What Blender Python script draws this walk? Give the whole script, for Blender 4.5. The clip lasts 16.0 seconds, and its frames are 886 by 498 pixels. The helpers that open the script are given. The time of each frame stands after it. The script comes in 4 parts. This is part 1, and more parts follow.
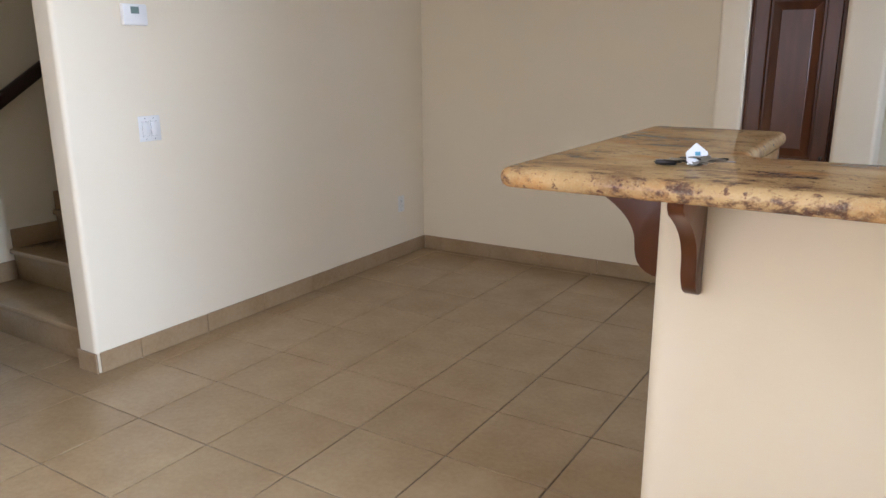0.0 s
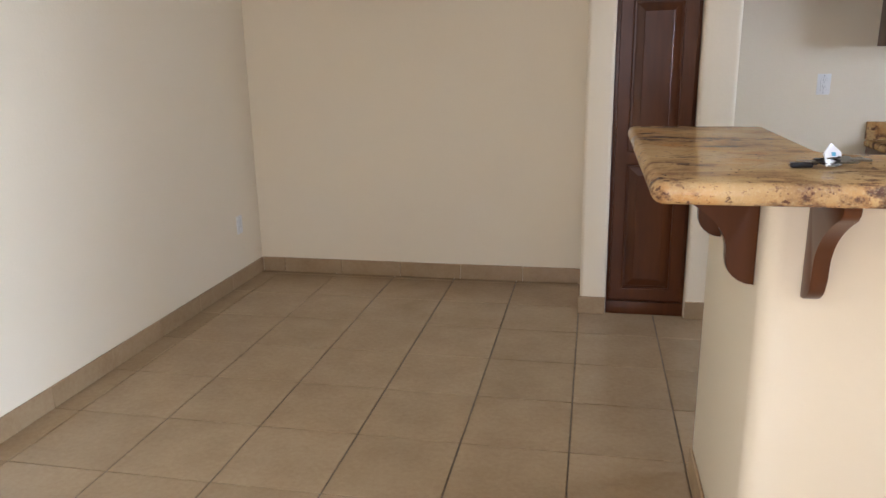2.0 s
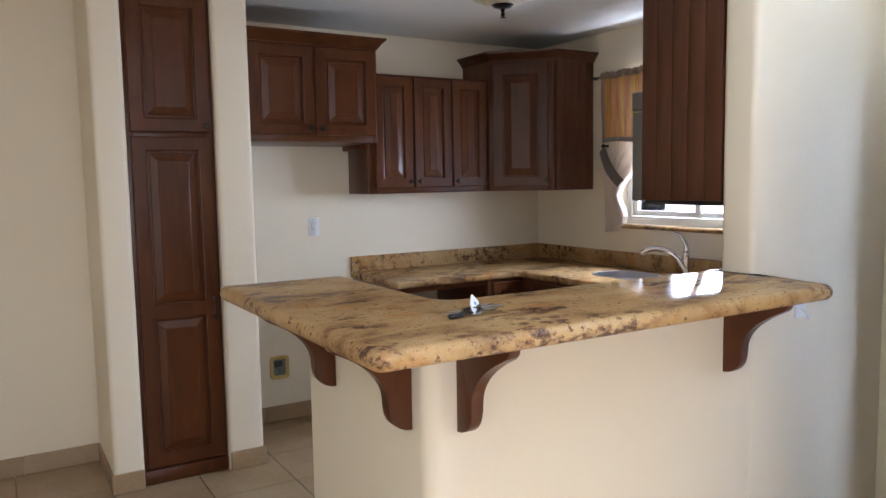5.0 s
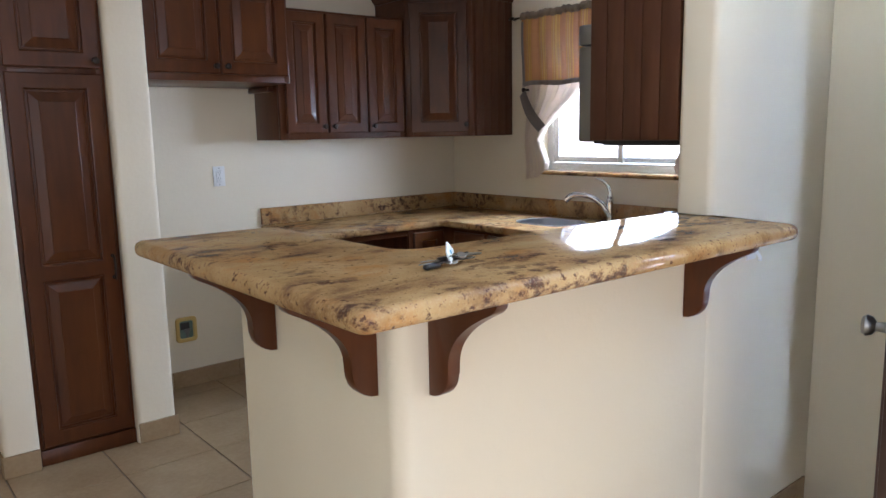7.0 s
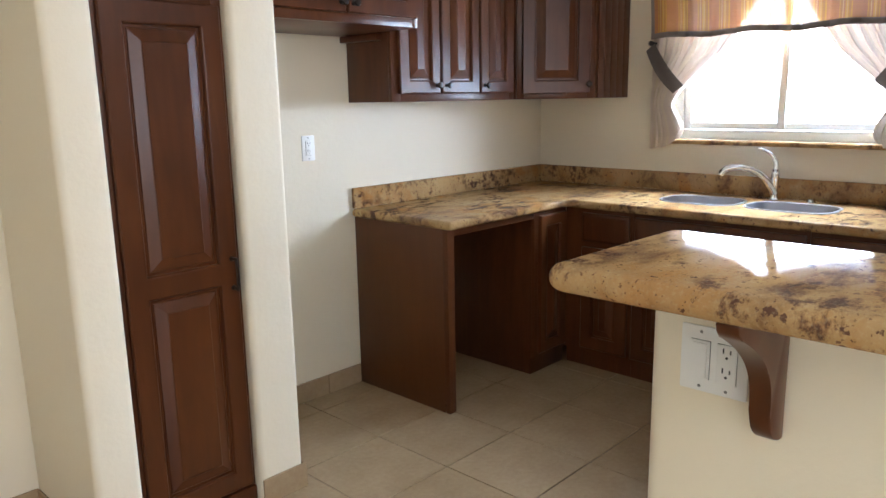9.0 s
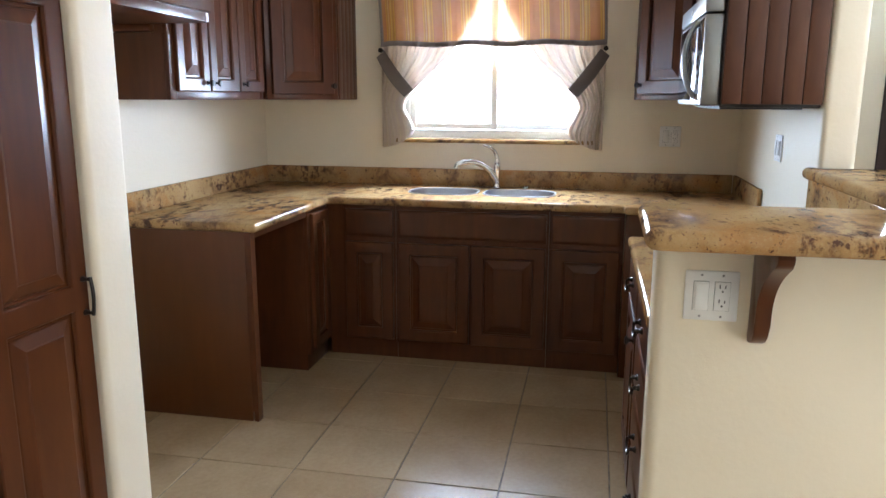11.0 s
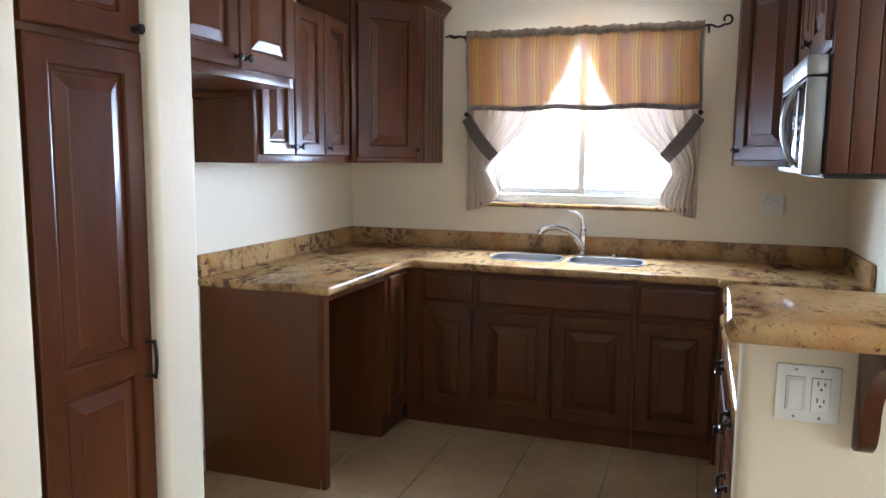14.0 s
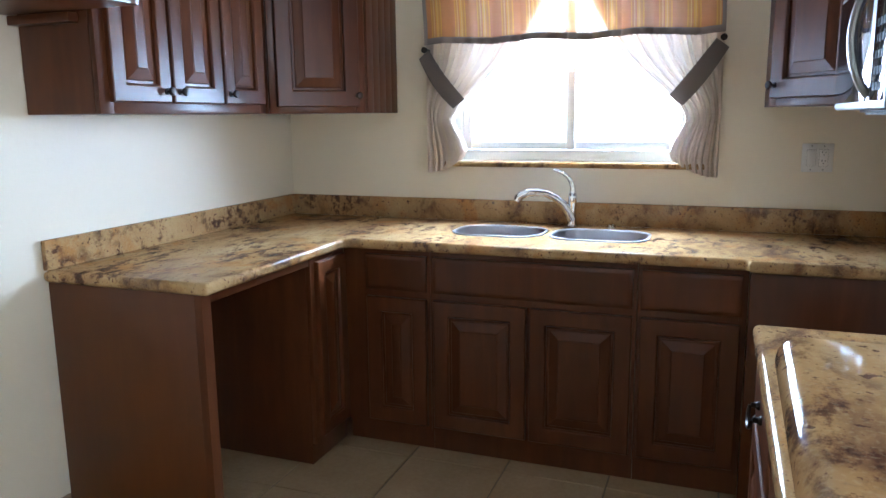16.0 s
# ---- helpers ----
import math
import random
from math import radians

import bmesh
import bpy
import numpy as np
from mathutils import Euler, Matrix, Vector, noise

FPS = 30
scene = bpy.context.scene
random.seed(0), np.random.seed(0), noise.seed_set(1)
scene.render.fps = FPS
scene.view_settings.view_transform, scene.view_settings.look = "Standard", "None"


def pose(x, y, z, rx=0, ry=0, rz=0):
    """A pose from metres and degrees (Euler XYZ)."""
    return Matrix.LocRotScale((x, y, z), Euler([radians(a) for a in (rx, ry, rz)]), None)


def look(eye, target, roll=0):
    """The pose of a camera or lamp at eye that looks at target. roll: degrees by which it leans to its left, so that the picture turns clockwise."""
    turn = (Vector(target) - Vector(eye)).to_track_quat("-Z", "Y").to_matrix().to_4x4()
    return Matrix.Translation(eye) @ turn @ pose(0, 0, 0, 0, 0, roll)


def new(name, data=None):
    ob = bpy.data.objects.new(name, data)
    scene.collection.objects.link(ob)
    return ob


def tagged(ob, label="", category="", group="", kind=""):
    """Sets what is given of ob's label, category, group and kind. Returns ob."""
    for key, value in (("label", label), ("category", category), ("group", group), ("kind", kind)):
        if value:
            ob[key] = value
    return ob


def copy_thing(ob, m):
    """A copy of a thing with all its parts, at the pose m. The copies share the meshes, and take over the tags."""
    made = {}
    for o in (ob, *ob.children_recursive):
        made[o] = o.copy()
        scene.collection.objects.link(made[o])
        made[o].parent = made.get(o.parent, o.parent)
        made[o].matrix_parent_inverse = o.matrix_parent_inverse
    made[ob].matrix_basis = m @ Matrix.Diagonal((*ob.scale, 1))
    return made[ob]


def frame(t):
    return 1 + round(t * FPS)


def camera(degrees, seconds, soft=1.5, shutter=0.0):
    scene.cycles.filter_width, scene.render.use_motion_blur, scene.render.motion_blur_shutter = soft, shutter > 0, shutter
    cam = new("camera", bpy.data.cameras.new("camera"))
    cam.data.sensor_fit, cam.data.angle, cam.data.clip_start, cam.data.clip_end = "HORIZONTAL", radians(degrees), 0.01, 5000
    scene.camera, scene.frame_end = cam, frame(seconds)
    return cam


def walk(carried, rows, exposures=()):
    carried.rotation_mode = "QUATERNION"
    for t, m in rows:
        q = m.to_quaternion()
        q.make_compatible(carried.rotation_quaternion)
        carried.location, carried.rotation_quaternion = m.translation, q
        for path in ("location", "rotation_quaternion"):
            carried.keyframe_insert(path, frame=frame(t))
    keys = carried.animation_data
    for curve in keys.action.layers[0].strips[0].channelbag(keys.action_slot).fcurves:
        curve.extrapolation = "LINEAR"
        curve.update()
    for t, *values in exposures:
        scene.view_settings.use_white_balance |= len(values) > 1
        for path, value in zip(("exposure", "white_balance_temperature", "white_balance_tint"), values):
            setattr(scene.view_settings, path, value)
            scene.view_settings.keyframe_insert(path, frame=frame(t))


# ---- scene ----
cam = camera(62.1, 16.0)
PATH = [
    (0, (0.15, -0.062, 1.417), (-0.886, 1.571, 0.909), -0.4),
    (0.5, (-0.129, -0.022, 1.413), (-0.954, 1.725, 0.897), -1.4),
    (1, (-0.403, -0.008, 1.412), (-1.05, 1.81, 0.887), -2.6),
    (1.5, (-0.613, -0.081, 1.418), (-1.109, 1.781, 0.883), -1.9),
    (2, (-0.69, -0.079, 1.422), (-1.078, 1.815, 0.911), -1.0),
    (2.5, (-0.77, 0.095, 1.426), (-1.028, 2.022, 0.958), -0.7),
    (3, (-0.899, 0.203, 1.44), (-0.784, 2.155, 1.021), -0.5),
    (3.5, (-1.085, 0.22, 1.441), (-0.496, 2.094, 1.065), -0.5),
    (4, (-1.146, 0.191, 1.475), (-0.286, 1.974, 1.188), -0.4),
    (4.5, (-1.147, 0.146, 1.492), (-0.161, 1.874, 1.285), -0.5),
    (4.6, (-1.163, 0.125, 1.498), (-0.154, 1.841, 1.306), -0.3),
    (4.7, (-1.152, 0.111, 1.5), (-0.133, 1.822, 1.319), -0.5),
    (6.8, (-1.189, 0.296, 1.468), (0.043, 1.846, 1.189), -1.4),
    (7, (-1.177, 0.377, 1.461), (0.084, 1.896, 1.144), -1.1),
    (7.5, (-1.176, 0.695, 1.464), (0.082, 2.214, 1.135), 0.1),
    (8, (-1.245, 1.066, 1.441), (0.025, 2.574, 1.103), 0.0),
    (8.2, (-1.282, 1.202, 1.451), (-0.018, 2.71, 1.093), -0.5),
    (10.3, (-1.885, 2.326, 1.421), (-0.079, 3.063, 0.977), -0.2),
    (10.5, (-1.941, 2.353, 1.429), (-0.097, 2.986, 0.984), -0.0),
    (11, (-2.021, 2.497, 1.438), (-0.101, 2.887, 1.035), 0.2),
    (11.5, (-2.11, 2.627, 1.457), (-0.151, 2.876, 1.145), -0.0),
    (12, (-2.14, 2.648, 1.463), (-0.165, 2.856, 1.229), -0.2),
    (12.5, (-2.146, 2.652, 1.467), (-0.174, 2.92, 1.266), -0.5),
    (13, (-2.151, 2.654, 1.471), (-0.201, 3.053, 1.274), -0.4),
    (13.5, (-2.04, 2.551, 1.463), (-0.129, 3.098, 1.249), 0.2),
    (14, (-1.89, 2.447, 1.456), (-0.014, 3.094, 1.21), 0.6),
    (14.5, (-1.652, 2.453, 1.445), (0.2, 3.154, 1.166), 0.5),
    (15, (-1.441, 2.41, 1.455), (0.392, 3.148, 1.149), 0.3),
    (15.5, (-1.219, 2.333, 1.459), (0.603, 3.091, 1.135), 0.1),
    (16, (-0.957, 2.447, 1.407), (0.886, 3.138, 1.052), -0.6),
]
walk(cam, [(t, look(eye, target, roll)) for t, eye, target, roll in PATH],
     [(0.0, -0.06, 6200, 25), (1.5, 0.06, 6250, 25), (2.5, 0.12, 6450, 25), (3.0, 0.14, 6150, 23), (3.5, 0.13, 5850, 22), (4.0, 0.10, 5800, 21), (4.5, 0.06, 6150, 24),
      (7.0, 0.02, 5850, 21), (7.5, 0.08, 6150, 23), (8.0, 0.36, 6050, 19), (10.5, 0.83, 6000, 18), (12.5, 0.72, 5800, 18), (14.0, 0.82, 5700, 17), (16.0, 0.94, 5350, 15)])


# ---- world and light ----
world = bpy.data.worlds.new("world")
scene.world = world
world.use_nodes = True
wn = world.node_tree
sky = wn.nodes.new("ShaderNodeTexSky")
sky.sky_type = "NISHITA"
sky.sun_disc = False
sky.sun_elevation = radians(54)
sky.sun_rotation = radians(-36)
wn.links.new(sky.outputs[0], wn.nodes["Background"].inputs[0])
wn.nodes["Background"].inputs[1].default_value = 0.15


def lamp(name, kind, matrix, energy, colour, size=None, size_y=None, angle=None):
    data = bpy.data.lights.new(name, kind)
    data.energy, data.color = energy, colour
    if size:
        data.shape, data.size, data.size_y = "RECTANGLE", size, size_y
    if angle:
        data.angle = angle
    ob = new(name, data)
    ob.matrix_world = matrix
    return ob


lamp("sun", "SUN", look((-16, 22, 38), (0, 0, 0)), 3.0, (1.0, 0.95, 0.88), angle=radians(0.53))
lamp("kitchen_window_light", "AREA", look((2.66, 3.10, 1.70), (1.0, 3.0, 1.3)), 132.0, (0.66, 0.845, 1.0), 1.12, 0.95)
lamp("front_door_light", "AREA", look((1.86, 0.74, 1.15), (-1.0, 0.95, 1.0)), 315.0, (0.58, 0.80, 1.0), 0.8, 1.8)
# unseen fill lamp by the rear wall, added to light the half wall
lamp("rear_fill_light", "AREA", look((-1.2, -2.35, 1.45), (-0.9, 1.5, 1.0)), 44.0, (0.97, 0.97, 0.98), 2.1, 1.3)


# ---- materials ----
def mat(name, colour, rough=0.5, metal=0.0, spec=0.5):
    m = bpy.data.materials.new(name)
    m.use_nodes = True
    b = m.node_tree.nodes["Principled BSDF"]
    b.inputs["Base Color"].default_value = (*colour, 1)
    b.inputs["Roughness"].default_value = rough
    b.inputs["Metallic"].default_value = metal
    b.inputs["Specular IOR Level"].default_value = spec
    return m


def nodes_of(m):
    return m.node_tree.nodes, m.node_tree.links, m.node_tree.nodes["Principled BSDF"]


def noise_node(m, scale, detail=4.0, rough=0.55, stretch=(1, 1, 1), space="Object", distort=0.0):
    n, l, _ = nodes_of(m)
    if space == "World":
        src = n.new("ShaderNodeNewGeometry").outputs["Position"]
    else:
        src = n.new("ShaderNodeTexCoord").outputs["Object"]
    mp = n.new("ShaderNodeMapping")
    mp.inputs["Scale"].default_value = stretch
    l.new(src, mp.inputs["Vector"])
    t = n.new("ShaderNodeTexNoise")
    t.inputs["Scale"].default_value = scale
    t.inputs["Detail"].default_value = detail
    t.inputs["Roughness"].default_value = rough
    t.inputs["Distortion"].default_value = distort
    l.new(mp.outputs[0], t.inputs["Vector"])
    return t.outputs["Fac"]


def ramp(m, src, stops):
    n, l, _ = nodes_of(m)
    r = n.new("ShaderNodeValToRGB")
    el = r.color_ramp.elements
    while len(el) < len(stops):
        el.new(0.5)
    for e, (p, c) in zip(el, stops):
        e.position, e.color = p, ((*c, 1) if len(c) == 3 else c)
    l.new(src, r.inputs[0])
    return r.outputs[0]


def mix(m, fac, a, b, mode="MIX"):
    n, l, _ = nodes_of(m)
    x = n.new("ShaderNodeMix")
    x.data_type, x.blend_type = "RGBA", mode
    for sock, v in ((x.inputs[0], fac), (x.inputs[6], a), (x.inputs[7], b)):
        if isinstance(v, (int, float)):
            sock.default_value = v
        elif isinstance(v, tuple):
            sock.default_value = (*v, 1)
        else:
            l.new(v, sock)
    return x.outputs[2]


def bump(m, src, strength, distance):
    n, l, b = nodes_of(m)
    k = n.new("ShaderNodeBump")
    k.inputs["Strength"].default_value, k.inputs["Distance"].default_value = strength, distance
    l.new(src, k.inputs["Height"])
    l.new(k.outputs[0], b.inputs["Normal"])


def colour_in(m, src):
    m.node_tree.links.new(src, m.node_tree.nodes["Principled BSDF"].inputs["Base Color"])


def rough_in(m, src, lo, hi):
    n, l, b = nodes_of(m)
    r = n.new("ShaderNodeMapRange")
    r.inputs["To Min"].default_value, r.inputs["To Max"].default_value = lo, hi
    l.new(src, r.inputs["Value"])
    l.new(r.outputs[0], b.inputs["Roughness"])


def paint(name, colour, dark):
    m = mat(name, colour, 0.62)
    big = noise_node(m, 0.9, 3, 0.5, space="World")
    colour_in(m, ramp(m, big, [(0.3, dark), (0.7, colour)]))
    fine = noise_node(m, 55, 4, 0.6, space="World")
    bump(m, fine, 0.22, 0.004)
    rough_in(m, big, 0.5, 0.68)
    return m


M_WALL = paint("wall_paint", (0.80, 0.710, 0.548), (0.775, 0.68, 0.515))
M_CEIL = paint("ceiling_paint", (0.82, 0.79, 0.73), (0.79, 0.76, 0.70))


def tile_material():
    m = mat("floor_tile", (0.4, 0.28, 0.17), 0.21, spec=0.38)
    n, l, b = nodes_of(m)
    cloud = noise_node(m, 4.5, 4, 0.55, space="World")
    base = ramp(m, cloud, [(0.2, (0.305, 0.20, 0.106)), (0.8, (0.44, 0.318, 0.19))])
    fine = noise_node(m, 45, 5, 0.65, space="World")
    c = mix(m, 0.3, base, ramp(m, fine, [(0.3, (0.29, 0.19, 0.10)), (0.7, (0.44, 0.318, 0.195))]))
    info = n.new("ShaderNodeObjectInfo")
    tint = ramp(m, info.outputs["Random"], [(0.0, (0.90, 0.89, 0.87)), (1.0, (1.0, 1.0, 1.0))])
    colour_in(m, mix(m, 1.0, c, tint, "MULTIPLY"))
    wavy = noise_node(m, 16, 3, 0.5, space="World")
    bump(m, wavy, 0.22, 0.003)
    return m


M_TILE = tile_material()
M_GROUT = mat("grout", (0.13, 0.095, 0.065), 0.9)
_g = noise_node(M_GROUT, 30, 4)
colour_in(M_GROUT, ramp(M_GROUT, _g, [(0.3, (0.12, 0.087, 0.057)), (0.7, (0.22, 0.168, 0.115))]))


def wood(name, lo, mid, hi, rough=0.3):
    m = mat(name, mid, rough)
    n, l, b = nodes_of(m)
    info = n.new("ShaderNodeObjectInfo")
    grain = noise_node(m, 7, 4, 0.5, stretch=(3, 3, 0.4), distort=0.8)
    blotch = noise_node(m, 4.0, 3, 0.5, stretch=(1, 1, 0.6))
    c = ramp(m, grain, [(0.0, lo), (0.5, mid), (1.0, hi)])
    c = mix(m, 0.4, c, ramp(m, blotch, [(0.2, lo), (0.5, mid), (0.85, hi)]))
    tint = ramp(m, info.outputs["Random"], [(0.0, (0.82, 0.80, 0.78)), (1.0, (1.0, 1.0, 1.0))])
    colour_in(m, mix(m, 1.0, c, tint, "MULTIPLY"))
    rough_in(m, grain, rough, rough + 0.03)
    b.inputs["Specular IOR Level"].default_value = 0.28
    return m


M_WOOD = wood("cherry_stain", (0.040, 0.0118, 0.0042), (0.090, 0.0272, 0.0086), (0.160, 0.054, 0.0155), 0.27)
M_PANEL = wood("cherry_plank", (0.050, 0.0175, 0.009), (0.100, 0.037, 0.018), (0.165, 0.068, 0.033), 0.4)
M_VENEER = wood("cherry_veneer", (0.084, 0.027, 0.0075), (0.106, 0.035, 0.0095), (0.130, 0.045, 0.0125), 0.32)
M_DOORWOOD = wood("dark_door_stain", (0.028, 0.015, 0.012), (0.045, 0.025, 0.019), (0.065, 0.036, 0.027), 0.35)


def granite():
    m = mat("golden_granite", (0.5, 0.35, 0.18), 0.12)
    n, l, b = nodes_of(m)
    veins = noise_node(m, 5.0, 7, 0.62, stretch=(0.75, 1.3, 1), space="World", distort=0.5)
    c = ramp(m, veins, [(0.33, (0.10, 0.048, 0.027)), (0.40, (0.25, 0.138, 0.060)), (0.47, (0.375, 0.22, 0.092)), (0.56, (0.43, 0.264, 0.114)), (0.72, (0.49, 0.325, 0.155))])
    rust = noise_node(m, 5.5, 6, 0.62, space="World", distort=0.5)
    c = mix(m, ramp(m, rust, [(0.53, (0, 0, 0)), (0.66, (0.8, 0.8, 0.8))]), c, (0.42, 0.19, 0.055))
    mid = noise_node(m, 19, 8, 0.68, stretch=(0.8, 1.2, 1), space="World", distort=0.15)
    patch = noise_node(m, 4.0, 3, 0.5, stretch=(0.75, 1.3, 1), space="World")
    blot = mix(m, 1.0, ramp(m, mid, [(0.49, (0, 0, 0)), (0.57, (0.92, 0.92, 0.92))]), ramp(m, patch, [(0.485, (0, 0, 0)), (0.585, (1, 1, 1))]), "MULTIPLY")
    c = mix(m, blot, c, ramp(m, mid, [(0.50, (0.19, 0.088, 0.042)), (0.62, (0.055, 0.027, 0.021))]))
    spot = noise_node(m, 48, 3, 0.6, space="World")
    c = mix(m, ramp(m, spot, [(0.635, (0, 0, 0)), (0.665, (0.9, 0.9, 0.9))]), c, (0.085, 0.036, 0.024))
    dots = noise_node(m, 105, 3, 0.6, space="World")
    c = mix(m, ramp(m, dots, [(0.63, (0, 0, 0)), (0.67, (0.8, 0.8, 0.8))]), c, (0.13, 0.058, 0.034))
    speck = noise_node(m, 190, 2, 0.5, space="World")
    c = mix(m, ramp(m, speck, [(0.52, (0, 0, 0)), (0.70, (0.2, 0.2, 0.2))]), c, (0.54, 0.42, 0.24))
    grey = noise_node(m, 130, 2, 0.5, stretch=(1.2, 1, 1), space="World")
    c = mix(m, ramp(m, grey, [(0.60, (0, 0, 0)), (0.74, (0.35, 0.35, 0.35))]), c, (0.20, 0.125, 0.075))
    blue = noise_node(m, 7.5, 4, 0.6, space="World")
    c = mix(m, ramp(m, blue, [(0.68, (0, 0, 0)), (0.73, (1, 1, 1))]), c, (0.035, 0.042, 0.055))
    b.inputs["Specular IOR Level"].default_value = 0.0
    b.inputs["Coat Weight"].default_value = 0.45
    b.inputs["Coat Roughness"].default_value = 0.06
    colour_in(m, c)
    rough_in(m, mid, 0.07, 0.16)
    return m


M_GRANITE = granite()
M_CHROME = mat("chrome", (0.75, 0.77, 0.8), 0.1, 1.0)
M_STEEL = mat("brushed_steel", (0.25, 0.248, 0.24), 0.4, 1.0)
M_SINK = mat("satin_steel", (0.50, 0.52, 0.545), 0.34, 1.0)
_s = noise_node(M_STEEL, 12, 4, 0.6, stretch=(1, 1, 30))
rough_in(M_STEEL, _s, 0.34, 0.46)
M_BLACK = mat("black_enamel", (0.012, 0.012, 0.013), 0.3)
M_DARKGLASS = mat("dark_glass", (0.010, 0.010, 0.011), 0.06, spec=0.18)
M_BRONZE = mat("dark_bronze", (0.035, 0.027, 0.022), 0.32, 0.8)
M_WHITE = mat("white_plastic", (0.78, 0.77, 0.74), 0.35)
M_SLOT = mat("dark_slot", (0.03, 0.03, 0.03), 0.6)
M_VINYL = mat("white_vinyl", (0.82, 0.82, 0.80), 0.4)
M_HANDLE = mat("satin_handle", (0.30, 0.30, 0.295), 0.3, 1.0)
M_KEYPAD = mat("grey_keypad", (0.05, 0.05, 0.052), 0.7, spec=0.1)
M_LCD = mat("lcd_grey", (0.17, 0.24, 0.21), 0.2)
M_YELLOW = mat("raw_yellow_plastic", (0.60, 0.40, 0.12), 0.5)
M_TAG = mat("white_card", (0.82, 0.84, 0.85), 0.4)
M_TAGBLUE = mat("blue_print", (0.10, 0.42, 0.62), 0.4)
M_KEY = mat("key_metal", (0.30, 0.275, 0.235), 0.3, 1.0)
M_TIE = mat("curtain_trim", (0.235, 0.195, 0.17), 0.9)


def bowl_glass():
    m = mat("alabaster_glass", (0.78, 0.70, 0.52), 0.35)
    b = m.node_tree.nodes["Principled BSDF"]
    v = noise_node(m, 9, 4, 0.6, distort=1.5)
    colour_in(m, ramp(m, v, [(0.35, (0.62, 0.52, 0.34)), (0.65, (0.84, 0.79, 0.66))]))
    b.inputs["Subsurface Weight"].default_value = 0.2
    return m


M_BOWL = bowl_glass()


def pane_glass():
    m = bpy.data.materials.new("window_glass")
    m.use_nodes = True
    n, l = m.node_tree.nodes, m.node_tree.links
    n.remove(n["Principled BSDF"])
    tr, gl, fr, mx = (n.new(k) for k in ("ShaderNodeBsdfTransparent", "ShaderNodeBsdfGlossy", "ShaderNodeFresnel", "ShaderNodeMixShader"))
    gl.inputs["Roughness"].default_value = 0.02
    l.new(fr.outputs[0], mx.inputs[0])
    l.new(tr.outputs[0], mx.inputs[1])
    l.new(gl.outputs[0], mx.inputs[2])
    l.new(mx.outputs[0], n["Material Output"].inputs[0])
    return m


M_GLASS = pane_glass()


def curtain_cloth(name, sheer, scale, pale, through_light):
    """Striped cloth: thin stripes of ochre, rust and cream down the drop, lit from behind."""
    m = bpy.data.materials.new(name)
    m.use_nodes = True
    n, l = m.node_tree.nodes, m.node_tree.links
    n.remove(n["Principled BSDF"])
    uv = n.new("ShaderNodeUVMap")
    sep = n.new("ShaderNodeSeparateXYZ")
    l.new(uv.outputs[0], sep.inputs[0])
    mul = n.new("ShaderNodeMath")
    mul.operation = "MULTIPLY"
    mul.inputs[1].default_value = scale
    l.new(sep.outputs[0], mul.inputs[0])
    fr = n.new("ShaderNodeMath")
    fr.operation = "FRACT"
    l.new(mul.outputs[0], fr.inputs[0])
    r = n.new("ShaderNodeValToRGB")
    r.color_ramp.interpolation = "CONSTANT"
    el = r.color_ramp.elements
    rose, tan, gold, cream = (0.62, 0.285, 0.11), (0.62, 0.315, 0.095), (0.74, 0.42, 0.085), (0.75, 0.49, 0.18)
    stops = [(0.0, rose), (0.36, gold), (0.40, tan), (0.48, cream), (0.52, rose), (0.58, gold), (0.64, cream), (0.67, gold), (0.71, tan), (0.80, gold), (0.85, rose)]
    stops = [(p, tuple(v + (w - v) * pale for v, w in zip(c, (0.79, 0.75, 0.68)))) for p, c in stops]
    while len(el) < len(stops):
        el.new(0.5)
    for e, (p, c) in zip(el, stops):
        e.position, e.color = p, (*c, 1)
    l.new(fr.outputs[0], r.inputs[0])
    df, tl, mx, ts, out = (n.new(k) for k in ("ShaderNodeBsdfDiffuse", "ShaderNodeBsdfTranslucent", "ShaderNodeMixShader", "ShaderNodeBsdfTransparent", "ShaderNodeMixShader"))
    l.new(r.outputs[0], df.inputs[0])
    l.new(r.outputs[0], tl.inputs[0])
    mx.inputs[0].default_value = through_light
    l.new(df.outputs[0], mx.inputs[1])
    l.new(tl.outputs[0], mx.inputs[2])
    out.inputs[0].default_value = sheer
    l.new(mx.outputs[0], out.inputs[1])
    l.new(ts.outputs[0], out.inputs[2])
    l.new(out.outputs[0], n["Material Output"].inputs[0])
    return m


M_VALANCE = curtain_cloth("striped_valance_cloth", 0.17, 9.0, 0.0, 0.026)
# valance cloth again, dulled: shade of the doubled header put into the colour
M_HEADER_SHADE = mat("shaded_header_cloth", (0.30, 0.22, 0.15), 0.9)
_h = noise_node(M_HEADER_SHADE, 30, 4, 0.6, stretch=(1, 1, 0.3))
colour_in(M_HEADER_SHADE, ramp(M_HEADER_SHADE, _h, [(0.3, (0.20, 0.145, 0.10)), (0.7, (0.36, 0.27, 0.19))]))
bump(M_HEADER_SHADE, _h, 0.5, 0.004)
# same cloth as the valance, paled in colour for light through one layer
M_SHEER = curtain_cloth("backlit_curtain_cloth", 0.055, 7.0, 0.72, 0.009)


# ---- mesh helpers ----
def finish(bm, name, material, smooth=True):
    bmesh.ops.recalc_face_normals(bm, faces=bm.faces)
    me = bpy.data.meshes.new(name)
    bm.to_mesh(me)
    bm.free()
    me.materials.append(material)
    if smooth:
        me.shade_smooth()
        me.set_sharp_from_angle(angle=radians(32))
    return me


